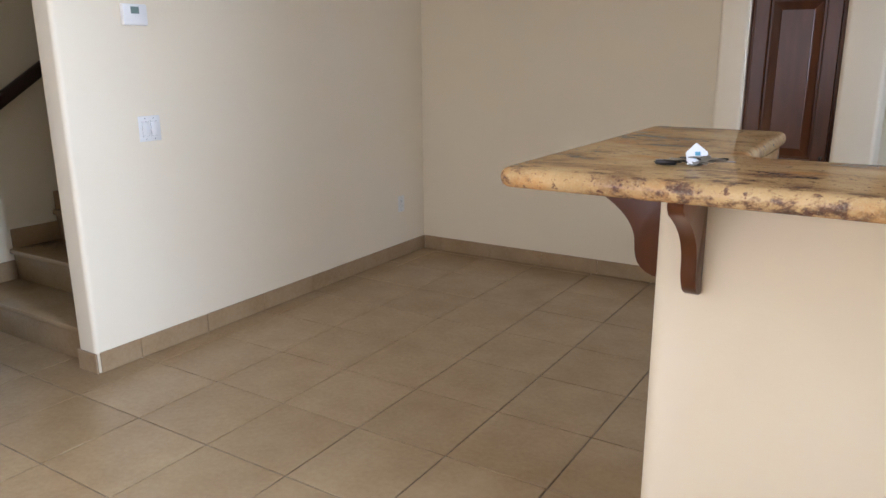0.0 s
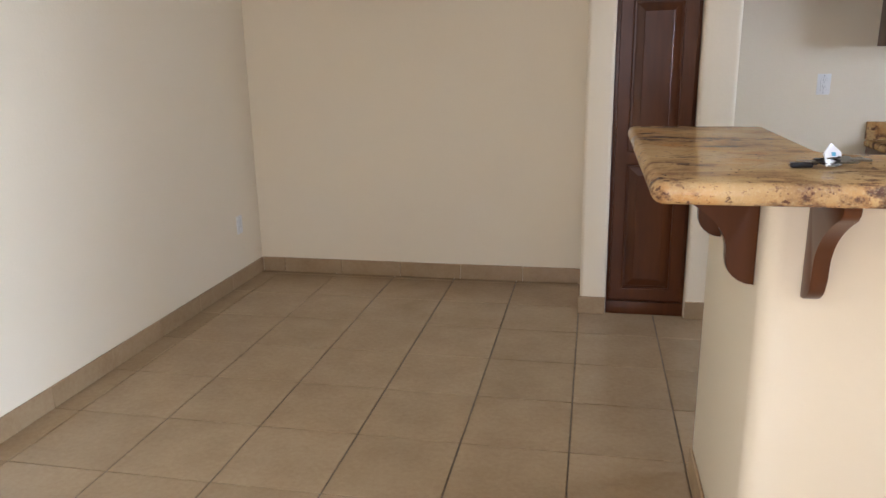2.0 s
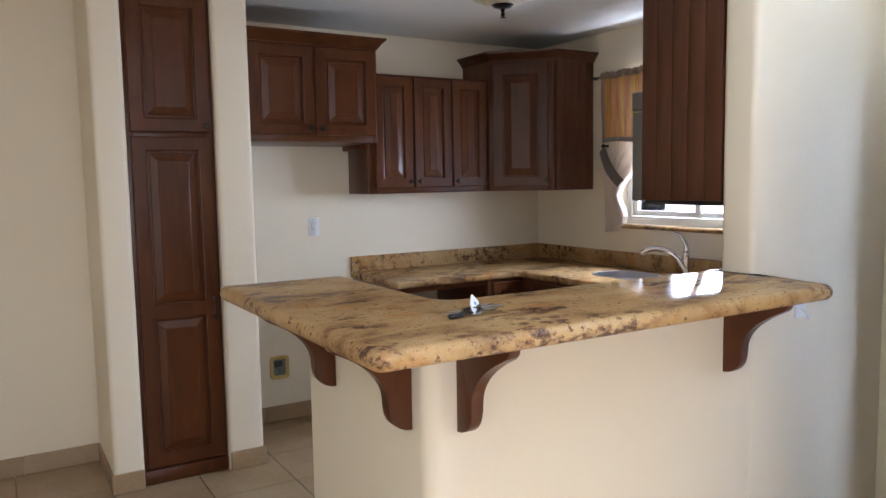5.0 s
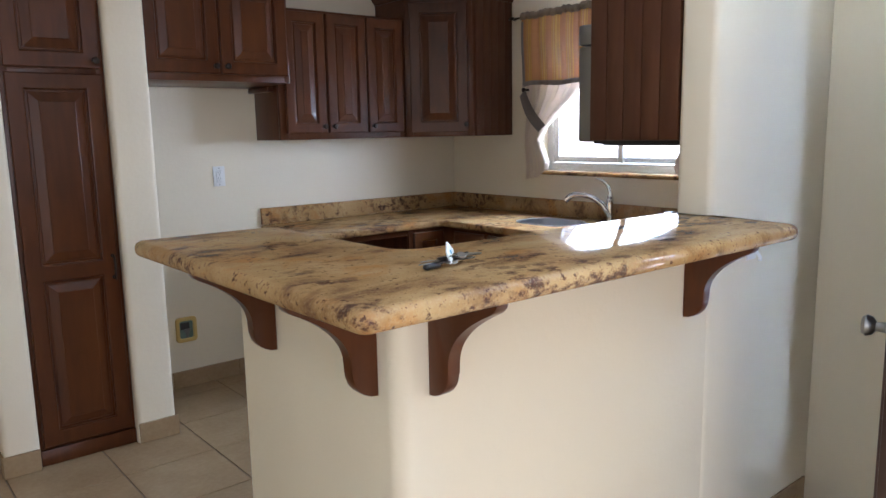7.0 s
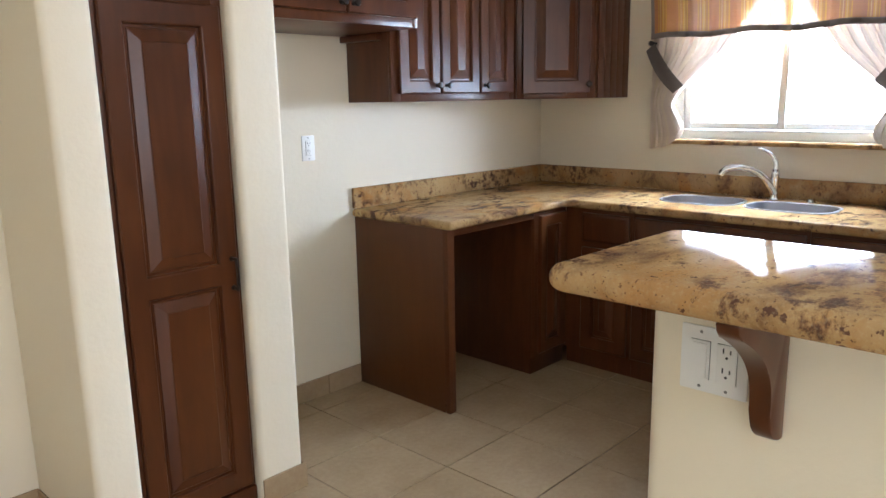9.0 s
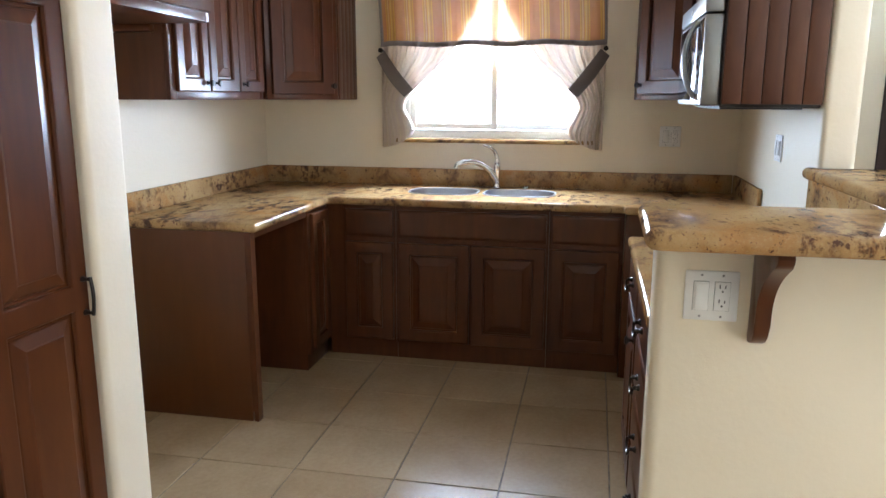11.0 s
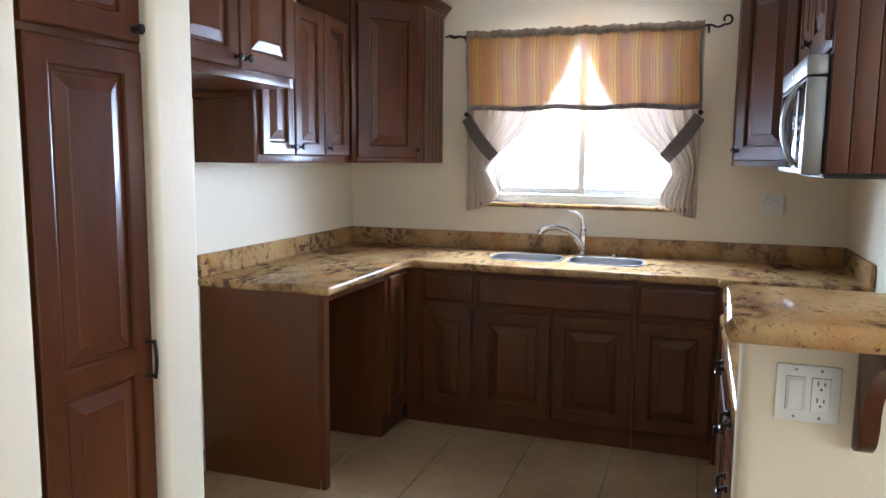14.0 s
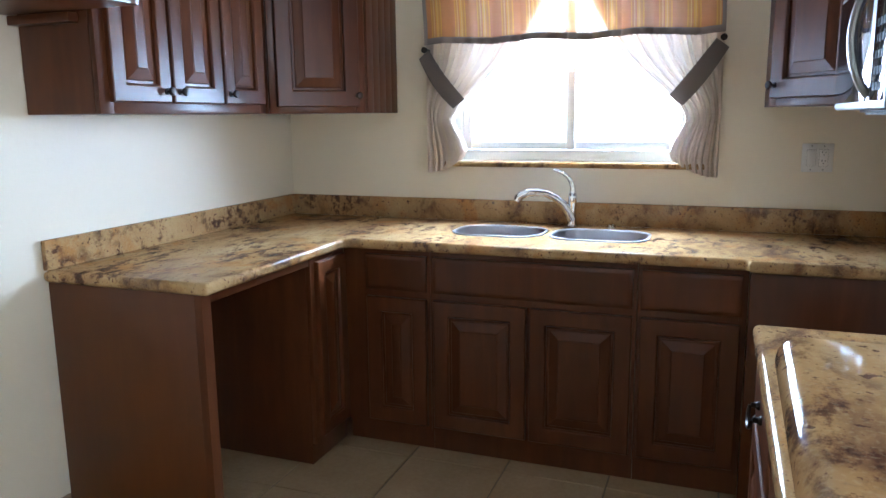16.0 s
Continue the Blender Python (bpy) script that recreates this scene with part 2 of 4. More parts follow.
def part(name, bm, material, parent=None, label="", smooth=True):
    ob = new(name, finish(bm, name, material, smooth))
    ob.parent = parent
    if label:
        ob["label"] = label
    return ob


def thing(name, label, category, at=None, group=""):
    ob = new(name)
    ob.empty_display_size = 0.05
    ob.matrix_basis = at or Matrix.Identity(4)
    return tagged(ob, label, category, group)


def structure(name, bm, material, label=""):
    ob = new(name, finish(bm, name, material))
    return tagged(ob, label, kind="structure")


def box(bm, x0, x1, y0, y1, z0, z1, r=0.0, seg=2):
    x0, x1, y0, y1, z0, z1 = min(x0, x1), max(x0, x1), min(y0, y1), max(y0, y1), min(z0, z1), max(z0, z1)
    v = bmesh.ops.create_cube(bm, size=1.0)["verts"]
    for p in v:
        p.co = Vector(((x0 + x1) / 2 + p.co.x * (x1 - x0), (y0 + y1) / 2 + p.co.y * (y1 - y0), (z0 + z1) / 2 + p.co.z * (z1 - z0)))
    if r:
        edges = list({e for p in v for e in p.link_edges})
        bmesh.ops.bevel(bm, geom=edges, offset=min(r, 0.45 * min(x1 - x0, y1 - y0, z1 - z0)), segments=seg, profile=0.5, affect="EDGES")
    return bm


def boxed(*a, **k):
    return box(bmesh.new(), *a, **k)


def turned(bm, m, start=0):
    bm.verts.ensure_lookup_table()
    for v in bm.verts[start:]:
        v.co = m @ v.co
    return bm


def prism(bm, pts, z0, z1, m=None):
    """A flat outline, drawn in x and y, raised from z0 to z1."""
    low = [bm.verts.new((x, y, z0)) for x, y in pts]
    top = [bm.verts.new((x, y, z1)) for x, y in pts]
    bm.faces.new(low[::-1])
    bm.faces.new(top)
    for i in range(len(pts)):
        j = (i + 1) % len(pts)
        bm.faces.new((low[i], low[j], top[j], top[i]))
    if m:
        for v in low + top:
            v.co = m @ v.co
    return bm


def lathe(bm, profile, seg=20, m=None):
    """A profile of (radius, height) turned about the z axis."""
    rings = []
    for r, z in profile:
        rings.append([bm.verts.new((r * math.cos(2 * math.pi * k / seg), r * math.sin(2 * math.pi * k / seg), z)) for k in range(seg)])
    for a, b in zip(rings, rings[1:]):
        for k in range(seg):
            bm.faces.new((a[k], a[(k + 1) % seg], b[(k + 1) % seg], b[k]))
    bm.faces.new(rings[0][::-1])
    bm.faces.new(rings[-1])
    if m:
        for ring in rings:
            for v in ring:
                v.co = m @ v.co
    return bm


def tube(bm, path, radius, seg=10):
    """A round bar along a path; radius is one number or one for each point."""
    path = [Vector(p) for p in path]
    rad = radius if isinstance(radius, (list, tuple)) else [radius] * len(path)
    rings, up = [], Vector((0.13, 0.21, 0.97)).normalized()
    for i, p in enumerate(path):
        d = (path[min(i + 1, len(path) - 1)] - path[max(i - 1, 0)]).normalized()
        a = d.cross(up)
        a = a.normalized() if a.length > 1e-4 else d.orthogonal().normalized()
        b = d.cross(a)
        up = b if b.dot(up) > 0 else -b
        rings.append([bm.verts.new(p + rad[i] * (math.cos(2 * math.pi * k / seg) * a + math.sin(2 * math.pi * k / seg) * up)) for k in range(seg)])
    for r0, r1 in zip(rings, rings[1:]):
        for k in range(seg):
            bm.faces.new((r0[k], r0[(k + 1) % seg], r1[(k + 1) % seg], r1[k]))
    bm.faces.new(rings[0][::-1])
    bm.faces.new(rings[-1])
    return bm


def inset_loop(pts, d):
    """The outline moved d to its left, with mitred corners."""
    out = []
    for i, p in enumerate(pts):
        a, b, c = Vector(pts[i - 1]), Vector(p), Vector(pts[(i + 1) % len(pts)])
        u, v = (b - a).normalized(), (c - b).normalized()
        nu, nv = Vector((-u.y, u.x)), Vector((-v.y, v.x))
        m = nu + nv
        out.append(b + m * (d / max(0.3, 1 + nu.dot(nv))))
    return out


def rounded(pts, radii, seg=6):
    """Rounds the corners of an outline; one radius for each corner."""
    out = []
    for i, p in enumerate(pts):
        r = radii[i] if isinstance(radii, (list, tuple)) else radii
        if not r:
            out.append(tuple(p))
            continue
        a, b, c = Vector(pts[i - 1]), Vector(p), Vector(pts[(i + 1) % len(pts)])
        u, v = (a - b).normalized(), (c - b).normalized()
        half = math.acos(max(-1, min(1, u.dot(v)))) / 2
        t = r / math.tan(half)
        mid = b + (u + v).normalized() * (r / math.sin(half))
        p0, p1 = b + u * t - mid, b + v * t - mid
        sweep_angle = p0.angle_signed(p1)
        for k in range(seg + 1):
            f = -sweep_angle * k / seg
            out.append((mid.x + p0.x * math.cos(f) - p0.y * math.sin(f), mid.y + p0.x * math.sin(f) + p0.y * math.cos(f)))
    return out


def slab(bm, loops, z0, z1, r, seg=5):
    """A slab with rounded edges. loops: the outline anticlockwise, and holes clockwise."""
    h = (z1 - z0) / 2
    r = min(r, h)
    prof = [(r * (1 - math.sin(math.pi / 2 * k / seg)), z0 + r * (1 - math.cos(math.pi / 2 * k / seg))) for k in range(seg + 1)]
    prof += [(r * (1 - math.cos(math.pi / 2 * k / seg)), z1 - r + r * math.sin(math.pi / 2 * k / seg)) for k in range(seg + 1)]
    caps = ([], [])
    for pts in loops:
        rings = [[bm.verts.new((q[0], q[1], z)) for q in inset_loop(pts, d)] for d, z in prof]
        for a, b in zip(rings, rings[1:]):
            for k in range(len(pts)):
                j = (k + 1) % len(pts)
                bm.faces.new((a[k], a[j], b[j], b[k]))
        for cap, ring in zip(caps, (rings[0], rings[-1])):
            cap += [bm.edges.get((ring[k], ring[(k + 1) % len(ring)])) for k in range(len(ring))]
    for cap in caps:
        bmesh.ops.triangle_fill(bm, use_beauty=True, edges=cap)
    return bm


def sweep(bm, profile, path, closed=False):
    """A moulding: profile of (out to the right of the path, up), swept along a level path of (x, y, z) with mitred corners."""
    rings = []
    n = len(path)
    for i in range(n):
        p = Vector(path[i])
        a = Vector(path[i - 1]) if i or closed else None
        c = Vector(path[(i + 1) % n]) if i < n - 1 or closed else None
        u = (p - a).normalized() if a else (c - p).normalized()
        v = (c - p).normalized() if c else u
        nu, nv = Vector((u.y, -u.x, 0)), Vector((v.y, -v.x, 0))
        m = (nu + nv) / (1 + nu.dot(nv))
        rings.append([bm.verts.new(p + m * o + Vector((0, 0, h))) for o, h in profile])
    pairs = list(zip(rings, rings[1:])) + ([(rings[-1], rings[0])] if closed else [])
    for a, b in pairs:
        for k in range(len(profile)):
            j = (k + 1) % len(profile)
            bm.faces.new((a[k], a[j], b[j], b[k]))
    if not closed:
        bm.faces.new(rings[0])
        bm.faces.new(rings[-1][::-1])
    return bm


def rect_rings(bm, x0, x1, z0, z1, steps, cap=True):
    """Nested rectangles in the xz plane: steps of (inset, y). Joined by faces, the last one filled."""
    rings = [[bm.verts.new(c) for c in ((x0 + d, y, z0 + d), (x1 - d, y, z0 + d), (x1 - d, y, z1 - d), (x0 + d, y, z1 - d))] for d, y in steps]
    for a, b in zip(rings, rings[1:]):
        for k in range(4):
            bm.faces.new((a[k], a[(k + 1) % 4], b[(k + 1) % 4], b[k]))
    if cap:
        bm.faces.new(rings[-1])
    return bm


# ---- cabinet parts: fronts are drawn in local x and z and face -y; m lays them in place ----
def knob(parent, x, z, m, name="knob"):
    bm = lathe(bmesh.new(), [(0.011, 0.0), (0.011, 0.003), (0.005, 0.006), (0.0045, 0.014), (0.009, 0.018), (0.0145, 0.021), (0.0155, 0.025), (0.012, 0.030), (0.004, 0.0315)], 14)
    turned(bm, m @ pose(x, 0.0, z, 90, 0, 0))
    return part(name, bm, M_BRONZE, parent, "dark bronze round knob")


def bail_pull(parent, x, z, m):
    bm = bmesh.new()
    for s in (-0.042, 0.042):
        lathe(bm, [(0.010, 0), (0.010, 0.004), (0.006, 0.008), (0.006, 0.018)], 10, m @ pose(x + s, 0.0, z, 90, 0, 0))
    path = [m @ Vector((x + 0.042 * math.cos(a), -0.020 - 0.004 * math.sin(a), z - 0.030 * math.sin(a))) for a in [math.pi * k / 10 for k in range(11)]]
    tube(bm, path, 0.0045, 8)
    return part("pull", bm, M_BRONZE, parent, "dark bronze bail pull")


def raised_front(parent, x0, x1, z0, z1, m, name="door", stile=0.055, fields=None, material=None, thick=0.02):
    """A framed front with one raised panel in each field (z0, z1)."""
    material = material or M_WOOD
    fields = fields or [(z0, z1)]
    bm = bmesh.new()
    s = min(stile, 0.28 * (x1 - x0))
    rect_rings(bm, x0, x1, z0, z1, [(0, 0.0), (0, -thick + 0.004), (0.004, -thick)], cap=False)
    # front skin: two stiles and the rails between the fields
    y = -thick
    def quad(a, b, c, d):
        bm.faces.new([bm.verts.new((p, y, q)) for p, q in ((a, c), (b, c), (b, d), (a, d))])
    e = 0.004
    quad(x0 + e, x0 + s, z0 + e, z1 - e)
    quad(x1 - s, x1 - e, z0 + e, z1 - e)
    holes = [(a + s if i == 0 else a + s * 0.5, b - s if i == len(fields) - 1 else b - s * 0.5) for i, (a, b) in enumerate(fields)]
    edges = [z0 + e] + [v for h in holes for v in h] + [z1 - e]
    for a, b in zip(edges[::2], edges[1::2]):
        quad(x0 + s, x1 - s, a, b)
    for a, b in holes:
        rect_rings(bm, x0 + s, x1 - s, a, b, [(0, y), (0.004, y + 0.001), (0.008, y + 0.008), (0.008, y + 0.0155)], cap=False)
    bmesh.ops.remove_doubles(bm, verts=bm.verts, dist=0.0001)
    turned(bm, m)
    door = part(name, bm, material, parent, smooth=False)
    for a, b in holes:
        bp = bmesh.new()
        w = min(0.034, 0.3 * (x1 - x0 - 2 * s), 0.3 * (b - a))
        rect_rings(bp, x0 + s + 0.006, x1 - s - 0.006, a + 0.006, b - 0.006, [(0, y + 0.0145), (0.012, y + 0.014), (0.015, y + 0.0105), (0.015 + w, y + 0.001), (0.019 + w, y - 0.002)])
        turned(bp, m)
        part("panel", bp, material, door, smooth=False)
    return door


CROWN = [(0.0, 0.0), (0.006, 0.0), (0.008, 0.010), (0.016, 0.016), (0.024, 0.030), (0.038, 0.044), (0.046, 0.050), (0.048, 0.062), (0.0, 0.062)]


# ---- structure ----
CEIL = 2.47


def plan_wall(name, pts, radii, z0=-0.03, z1=CEIL, label="cream painted plaster wall with rounded corners"):
    return structure(name, prism(bmesh.new(), rounded(pts, radii), z0, z1), M_WALL, label)


def wall_with_hole(name, axis, a0, a1, t0, t1, h0, h1, v0, v1, z0=-0.03, z1=CEIL):
    """A wall along an axis from a0 to a1, from t0 to t1 thick, with an opening h0..h1, v0..v1."""
    bm = bmesh.new()
    for p0, p1, q0, q1 in ((a0, h0, z0, z1), (h1, a1, z0, z1), (h0, h1, v1, z1), (h0, h1, z0, v0)):
        if q1 - q0 > 0.035:
            if axis == "y":
                box(bm, t0, t1, p0, p1, q0, q1)
            else:
                box(bm, p0, p1, t0, t1, q0, q1)
    return structure(name, bm, M_WALL, "cream painted plaster wall")


R = 0.022
plan_wall("wall_west", [(-3.03, 1.747), (-2.892, 1.747), (-2.892, 4.62), (-3.03, 4.62)], [R, R, 0, 0])
# unseen wall, added to keep the fill lamp off the stairs
plan_wall("wall_stair_shade", [(-3.03, -2.5), (-2.892, -2.5), (-2.892, 1.0), (-3.03, 1.0)], [0, 0, R, R])
plan_wall("wall_north_1", [(-4.3, 4.465), (-0.66, 4.465), (-0.66, 4.70), (-4.3, 4.70)], 0)
plan_wall("wall_north_2", [(-0.66, 4.556), (2.57, 4.556), (2.57, 4.70), (-0.66, 4.70)], 0)
plan_wall("wall_column_1", [(-0.731, 3.915), (-0.588, 3.915), (-0.588, 4.462), (-0.731, 4.462)], [R, R, 0, 0])
plan_wall("wall_column_2", [(-0.170, 3.905), (0.013, 3.905), (0.013, 4.553), (-0.170, 4.553)], [R, R, 0, 0])
plan_wall("wall_range", [(0.878, 1.570), (2.412, 1.570), (2.412, 1.695), (0.878, 1.695)], [R, 0, 0, R])
plan_wall("half_wall", [(-0.315, 1.570), (0.875, 1.570), (0.875, 1.695), (-0.197, 1.695), (-0.197, 2.345), (-0.315, 2.345)], [0.042, 0, 0, 0, R * 0.7, 0.030], z1=1.146,
          label="cream painted half wall carrying the raised bar top")
wall_with_hole("wall_window", "y", 1.45, 4.553, 2.415, 2.57, 2.535, 3.665, 1.195, 2.19)
wall_with_hole("wall_entry", "y", -2.5, 1.567, 1.64, 1.79, 0.25, 1.20, -0.03, 2.06)
# unseen closing wall; its opening is made up to go with the fill lamp
wall_with_hole("wall_south", "x", -4.3, 1.79, -2.65, -2.503, -2.3, -0.1, 0.75, 2.2)
plan_wall("wall_stair", [(-4.30, -2.5), (-4.15, -2.5), (-4.15, 4.462), (-4.30, 4.462)], 0)
structure("ceiling", boxed(-4.3, 2.57, -2.65, 4.70, CEIL + 0.002, 2.62), M_CEIL, "off-white painted ceiling")

# floor: grout bed, tiles come last
floor = structure("floor", boxed(-4.3, 2.57, -2.65, 4.70, -0.12, -0.006), M_GROUT, "beige ceramic floor tiles with dark grout")
ground_bm = bmesh.new()
bmesh.ops.create_grid(ground_bm, x_segments=4, y_segments=4, size=400)
turned(ground_bm, Matrix.Translation((0, 0, -0.2)))
M_GROUND = mat("pale_concrete", (0.42, 0.40, 0.37), 0.9)
_gr = noise_node(M_GROUND, 0.8, 6, space="World")
colour_in(M_GROUND, ramp(M_GROUND, _gr, [(0.3, (0.34, 0.32, 0.29)), (0.7, (0.46, 0.44, 0.41))]))
structure("ground", ground_bm, M_GROUND, "pale concrete ground outside the house")


# glowing board outside kitchen window and front door: distance bright as midday sky
M_DIST = bpy.data.materials.new("glowing_distance")
M_DIST.use_nodes = True
_b = M_DIST.node_tree.nodes["Principled BSDF"]
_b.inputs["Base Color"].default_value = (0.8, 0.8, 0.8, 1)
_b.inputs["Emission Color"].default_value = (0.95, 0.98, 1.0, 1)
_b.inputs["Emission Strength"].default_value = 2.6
structure("backdrop", boxed(8.0, 8.05, -14, 20, -0.19, 9.0), M_DIST, "glowing backdrop board for the overexposed outdoors")


# ---- window ----
def vinyl_window():
    w = tagged(new("window_1"), "white vinyl sliding window with two panes", "window", kind="structure")
    y0, y1, z0, z1 = 2.537, 3.663, 1.197, 2.188
    bm = bmesh.new()
    for a, b, c, d in ((y0, y0 + 0.045, z0, z1), (y1 - 0.045, y1, z0, z1), (y0 + 0.045, y1 - 0.045, z0, z0 + 0.05), (y0 + 0.045, y1 - 0.045, z1 - 0.05, z1)):
        box(bm, 2.455, 2.535, a, b, c, d, 0.004)
    part("window_frame", bm, M_VINYL, w)
    for a, b, x in ((3.078, y1 - 0.047, 2.48), (y0 + 0.047, 3.138, 2.505)):
        bm = bmesh.new()
        for p, q, c, d in ((a, a + 0.038, z0 + 0.052, z1 - 0.052), (b - 0.038, b, z0 + 0.052, z1 - 0.052), (a + 0.038, b - 0.038, z0 + 0.052, z0 + 0.088), (a + 0.038, b - 0.038, z1 - 0.088, z1 - 0.052)):
            box(bm, x - 0.012, x + 0.012, p, q, c, d, 0.003)
        sash = part("sash", bm, M_VINYL, w)
        pane = part("pane", boxed(x - 0.002, x + 0.002, a + 0.036, b - 0.036, z0 + 0.086, z1 - 0.086), M_GLASS, sash)
        pane.visible_shadow = False
    part("latch", boxed(2.455, 2.468, 3.088, 3.108, 1.60, 1.68, 0.004), M_VINYL, w)
    return w


vinyl_window()
sill = slab(bmesh.new(), [[(2.375, 2.50), (2.455, 2.50), (2.455, 3.70), (2.375, 3.70)]], 1.170, 1.194, 0.009)
structure("window_sill", sill, M_GRANITE, "brown granite window sill slab")

# unseen rear window behind the walker, made up to explain the fill lamp
rear = tagged(new("window_2"), "assumed white vinyl window, added unseen in the rear wall", "window", kind="structure")
bm = bmesh.new()
for a, b, c, d in ((-2.3, -2.24, 0.75, 2.2), (-0.16, -0.1, 0.75, 2.2), (-2.24, -0.16, 0.75, 0.81), (-2.24, -0.16, 2.14, 2.2), (-1.23, -1.17, 0.81, 2.14)):
    box(bm, a, b, -2.60, -2.53, c, d, 0.004)
part("window_frame", bm, M_VINYL, rear)


# ---- entry door, standing open into the room ----
def front_door():
    jamb = tagged(new("door_1"), "dark brown wooden front door frame", "door frame", kind="structure")
    bm = bmesh.new()
    for a, b, c, d in ((0.25, 0.285, 0.0, 2.06), (1.165, 1.20, 0.0, 2.06), (0.285, 1.165, 2.025, 2.06)):
        box(bm, 1.64, 1.79, a, b, c, d, 0.002)
    part("jamb", bm, M_DOORWOOD, jamb)
    bm = bmesh.new()
    for a, b, c, d in ((0.20, 0.262, 0.0, 2.10), (1.188, 1.25, 0.0, 2.10), (0.262, 1.188, 2.045, 2.10)):
        box(bm, 1.622, 1.6385, a, b, c, d, 0.005)
    part("casing", bm, M_DOORWOOD, jamb)
    d = thing("front_door", "dark brown six-panel entry door standing open", "door", pose(1.634, 1.156, 0, 0, 0, 188.5))
    W, T = 0.88, 0.044
    bm = boxed(0, W, 0.006, T - 0.006, 0.012, 2.015, 0.002)
    leaf = part("leaf", bm, M_DOORWOOD, d)
    for side, m in ((0, Matrix.Translation((0, 0.006, 0))), (1, pose(W, T - 0.006, 0, 0, 0, 180))):
        bm = bmesh.new()
        for a, b, c, e in ((0, 0.11, 0.012, 2.015), (W - 0.11, W, 0.012, 2.015), (0.39, 0.49, 0.012, 2.015), (0.11, 0.39, 0.012, 0.22), (0.49, W - 0.11, 0.012, 0.22),
                           (0.11, 0.39, 0.86, 1.0), (0.49, W - 0.11, 0.86, 1.0), (0.11, 0.39, 1.56, 1.66), (0.49, W - 0.11, 1.56, 1.66), (0.11, 0.39, 1.90, 2.015), (0.49, W - 0.11, 1.90, 2.015)):
            box(bm, a, b, -0.006, 0.0, c, e)
        part("rails", turned(bm, m), M_DOORWOOD, leaf)
        for a, b in ((0.11, 0.39), (0.49, W - 0.11)):
            for c, e in ((0.22, 0.86), (1.0, 1.56), (1.66, 1.90)):
                bp = rect_rings(bmesh.new(), a, b, c, e, [(0.0, -0.001), (0.012, -0.001), (0.04, -0.005), (0.045, -0.006)])
                part("panel", turned(bp, m), M_DOORWOOD, leaf, smooth=False)
    for z in (0.2, 1.05, 1.83):
        bm = lathe(bmesh.new(), [(0.006, 0), (0.007, 0.002), (0.007, 0.098), (0.006, 0.10)], 10, Matrix.Translation((-0.001, -0.006, z)))
        part("hinge", bm, M_BRONZE, d)
    for y, s in ((0.0, 1), (T, -1)):
        m = pose(W - 0.065, y, 0.95, 90 * s, 0, 0)
        bm = lathe(bmesh.new(), [(0.032, 0), (0.032, 0.006), (0.014, 0.012), (0.012, 0.034), (0.024, 0.044), (0.028, 0.056), (0.022, 0.066), (0.006, 0.069)], 16, m)
        part("door_knob", bm, M_HANDLE, d, "satin steel door knob")
        bm = lathe(bmesh.new(), [(0.030, 0), (0.030, 0.008), (0.024, 0.014), (0.006, 0.016)], 16, pose(W - 0.065, y, 1.10, 90 * s, 0, 0))
        part("deadbolt", bm, M_HANDLE, d, "satin steel deadbolt rose")


front_door()


# ---- stairs behind the west wall ----
def stairs():
    st = tagged(new("stairs"), "beige tiled staircase rising behind the wall", "stairs", kind="structure")
    for k in range(8):
        y = 1.80 + 0.28 * k
        part("riser", boxed(-4.149, -3.032, y, y + 0.02, 0.18 * k, 0.18 * (k + 1) - 0.03, 0.002), M_TILE, st)
        part("tread", boxed(-4.149, -3.032, y - 0.022, y + 0.30, 0.18 * (k + 1) - 0.03, 0.18 * (k + 1), 0.008), M_TILE, st)
    bm = bmesh.new()
    for k in range(8):
        y = 1.80 + 0.28 * k
        box(bm, -4.149, -4.135, y, y + 0.28, 0.18 * (k + 1) - 0.02, 0.18 * (k + 1) + 0.11, 0.003)
    part("skirting", bm, M_TILE, st)
    rail = thing("handrail", "dark brown wooden handrail fixed to the stair wall", "handrail")
    a, b = Vector((-4.075, 1.60, 0.867)), Vector((-4.075, 4.0, 2.45))
    d = (b - a).normalized()
    up = Vector((1, 0, 0)).cross(d)
    prof = rounded([(-0.028, -0.035), (0.028, -0.035), (0.028, 0.035), (-0.028, 0.035)], 0.016, 4)
    bm = bmesh.new()
    r0, r1 = ([bm.verts.new(p + Vector((1, 0, 0)) * x + up * z) for x, z in prof] for p in (a, b))
    for k in range(len(prof)):
        j = (k + 1) % len(prof)
        bm.faces.new((r0[k], r0[j], r1[j], r1[k]))
    bm.faces.new(r0[::-1])
    bm.faces.new(r1)
    part("rail", bm, M_DOORWOOD, rail)
    for f in (0.12, 0.5, 0.9):
        p = a.lerp(b, f)
        bm = tube(bmesh.new(), [(-4.15, p.y, p.z - 0.09), (-4.11, p.y, p.z - 0.09), (-4.08, p.y, p.z - 0.07), (-4.075, p.y, p.z - 0.03)], 0.008)
        part("bracket", bm, M_BRONZE, rail)


stairs()


# ---- pantry ----
def at_front(y):
    return Matrix.Translation((0, y, 0))


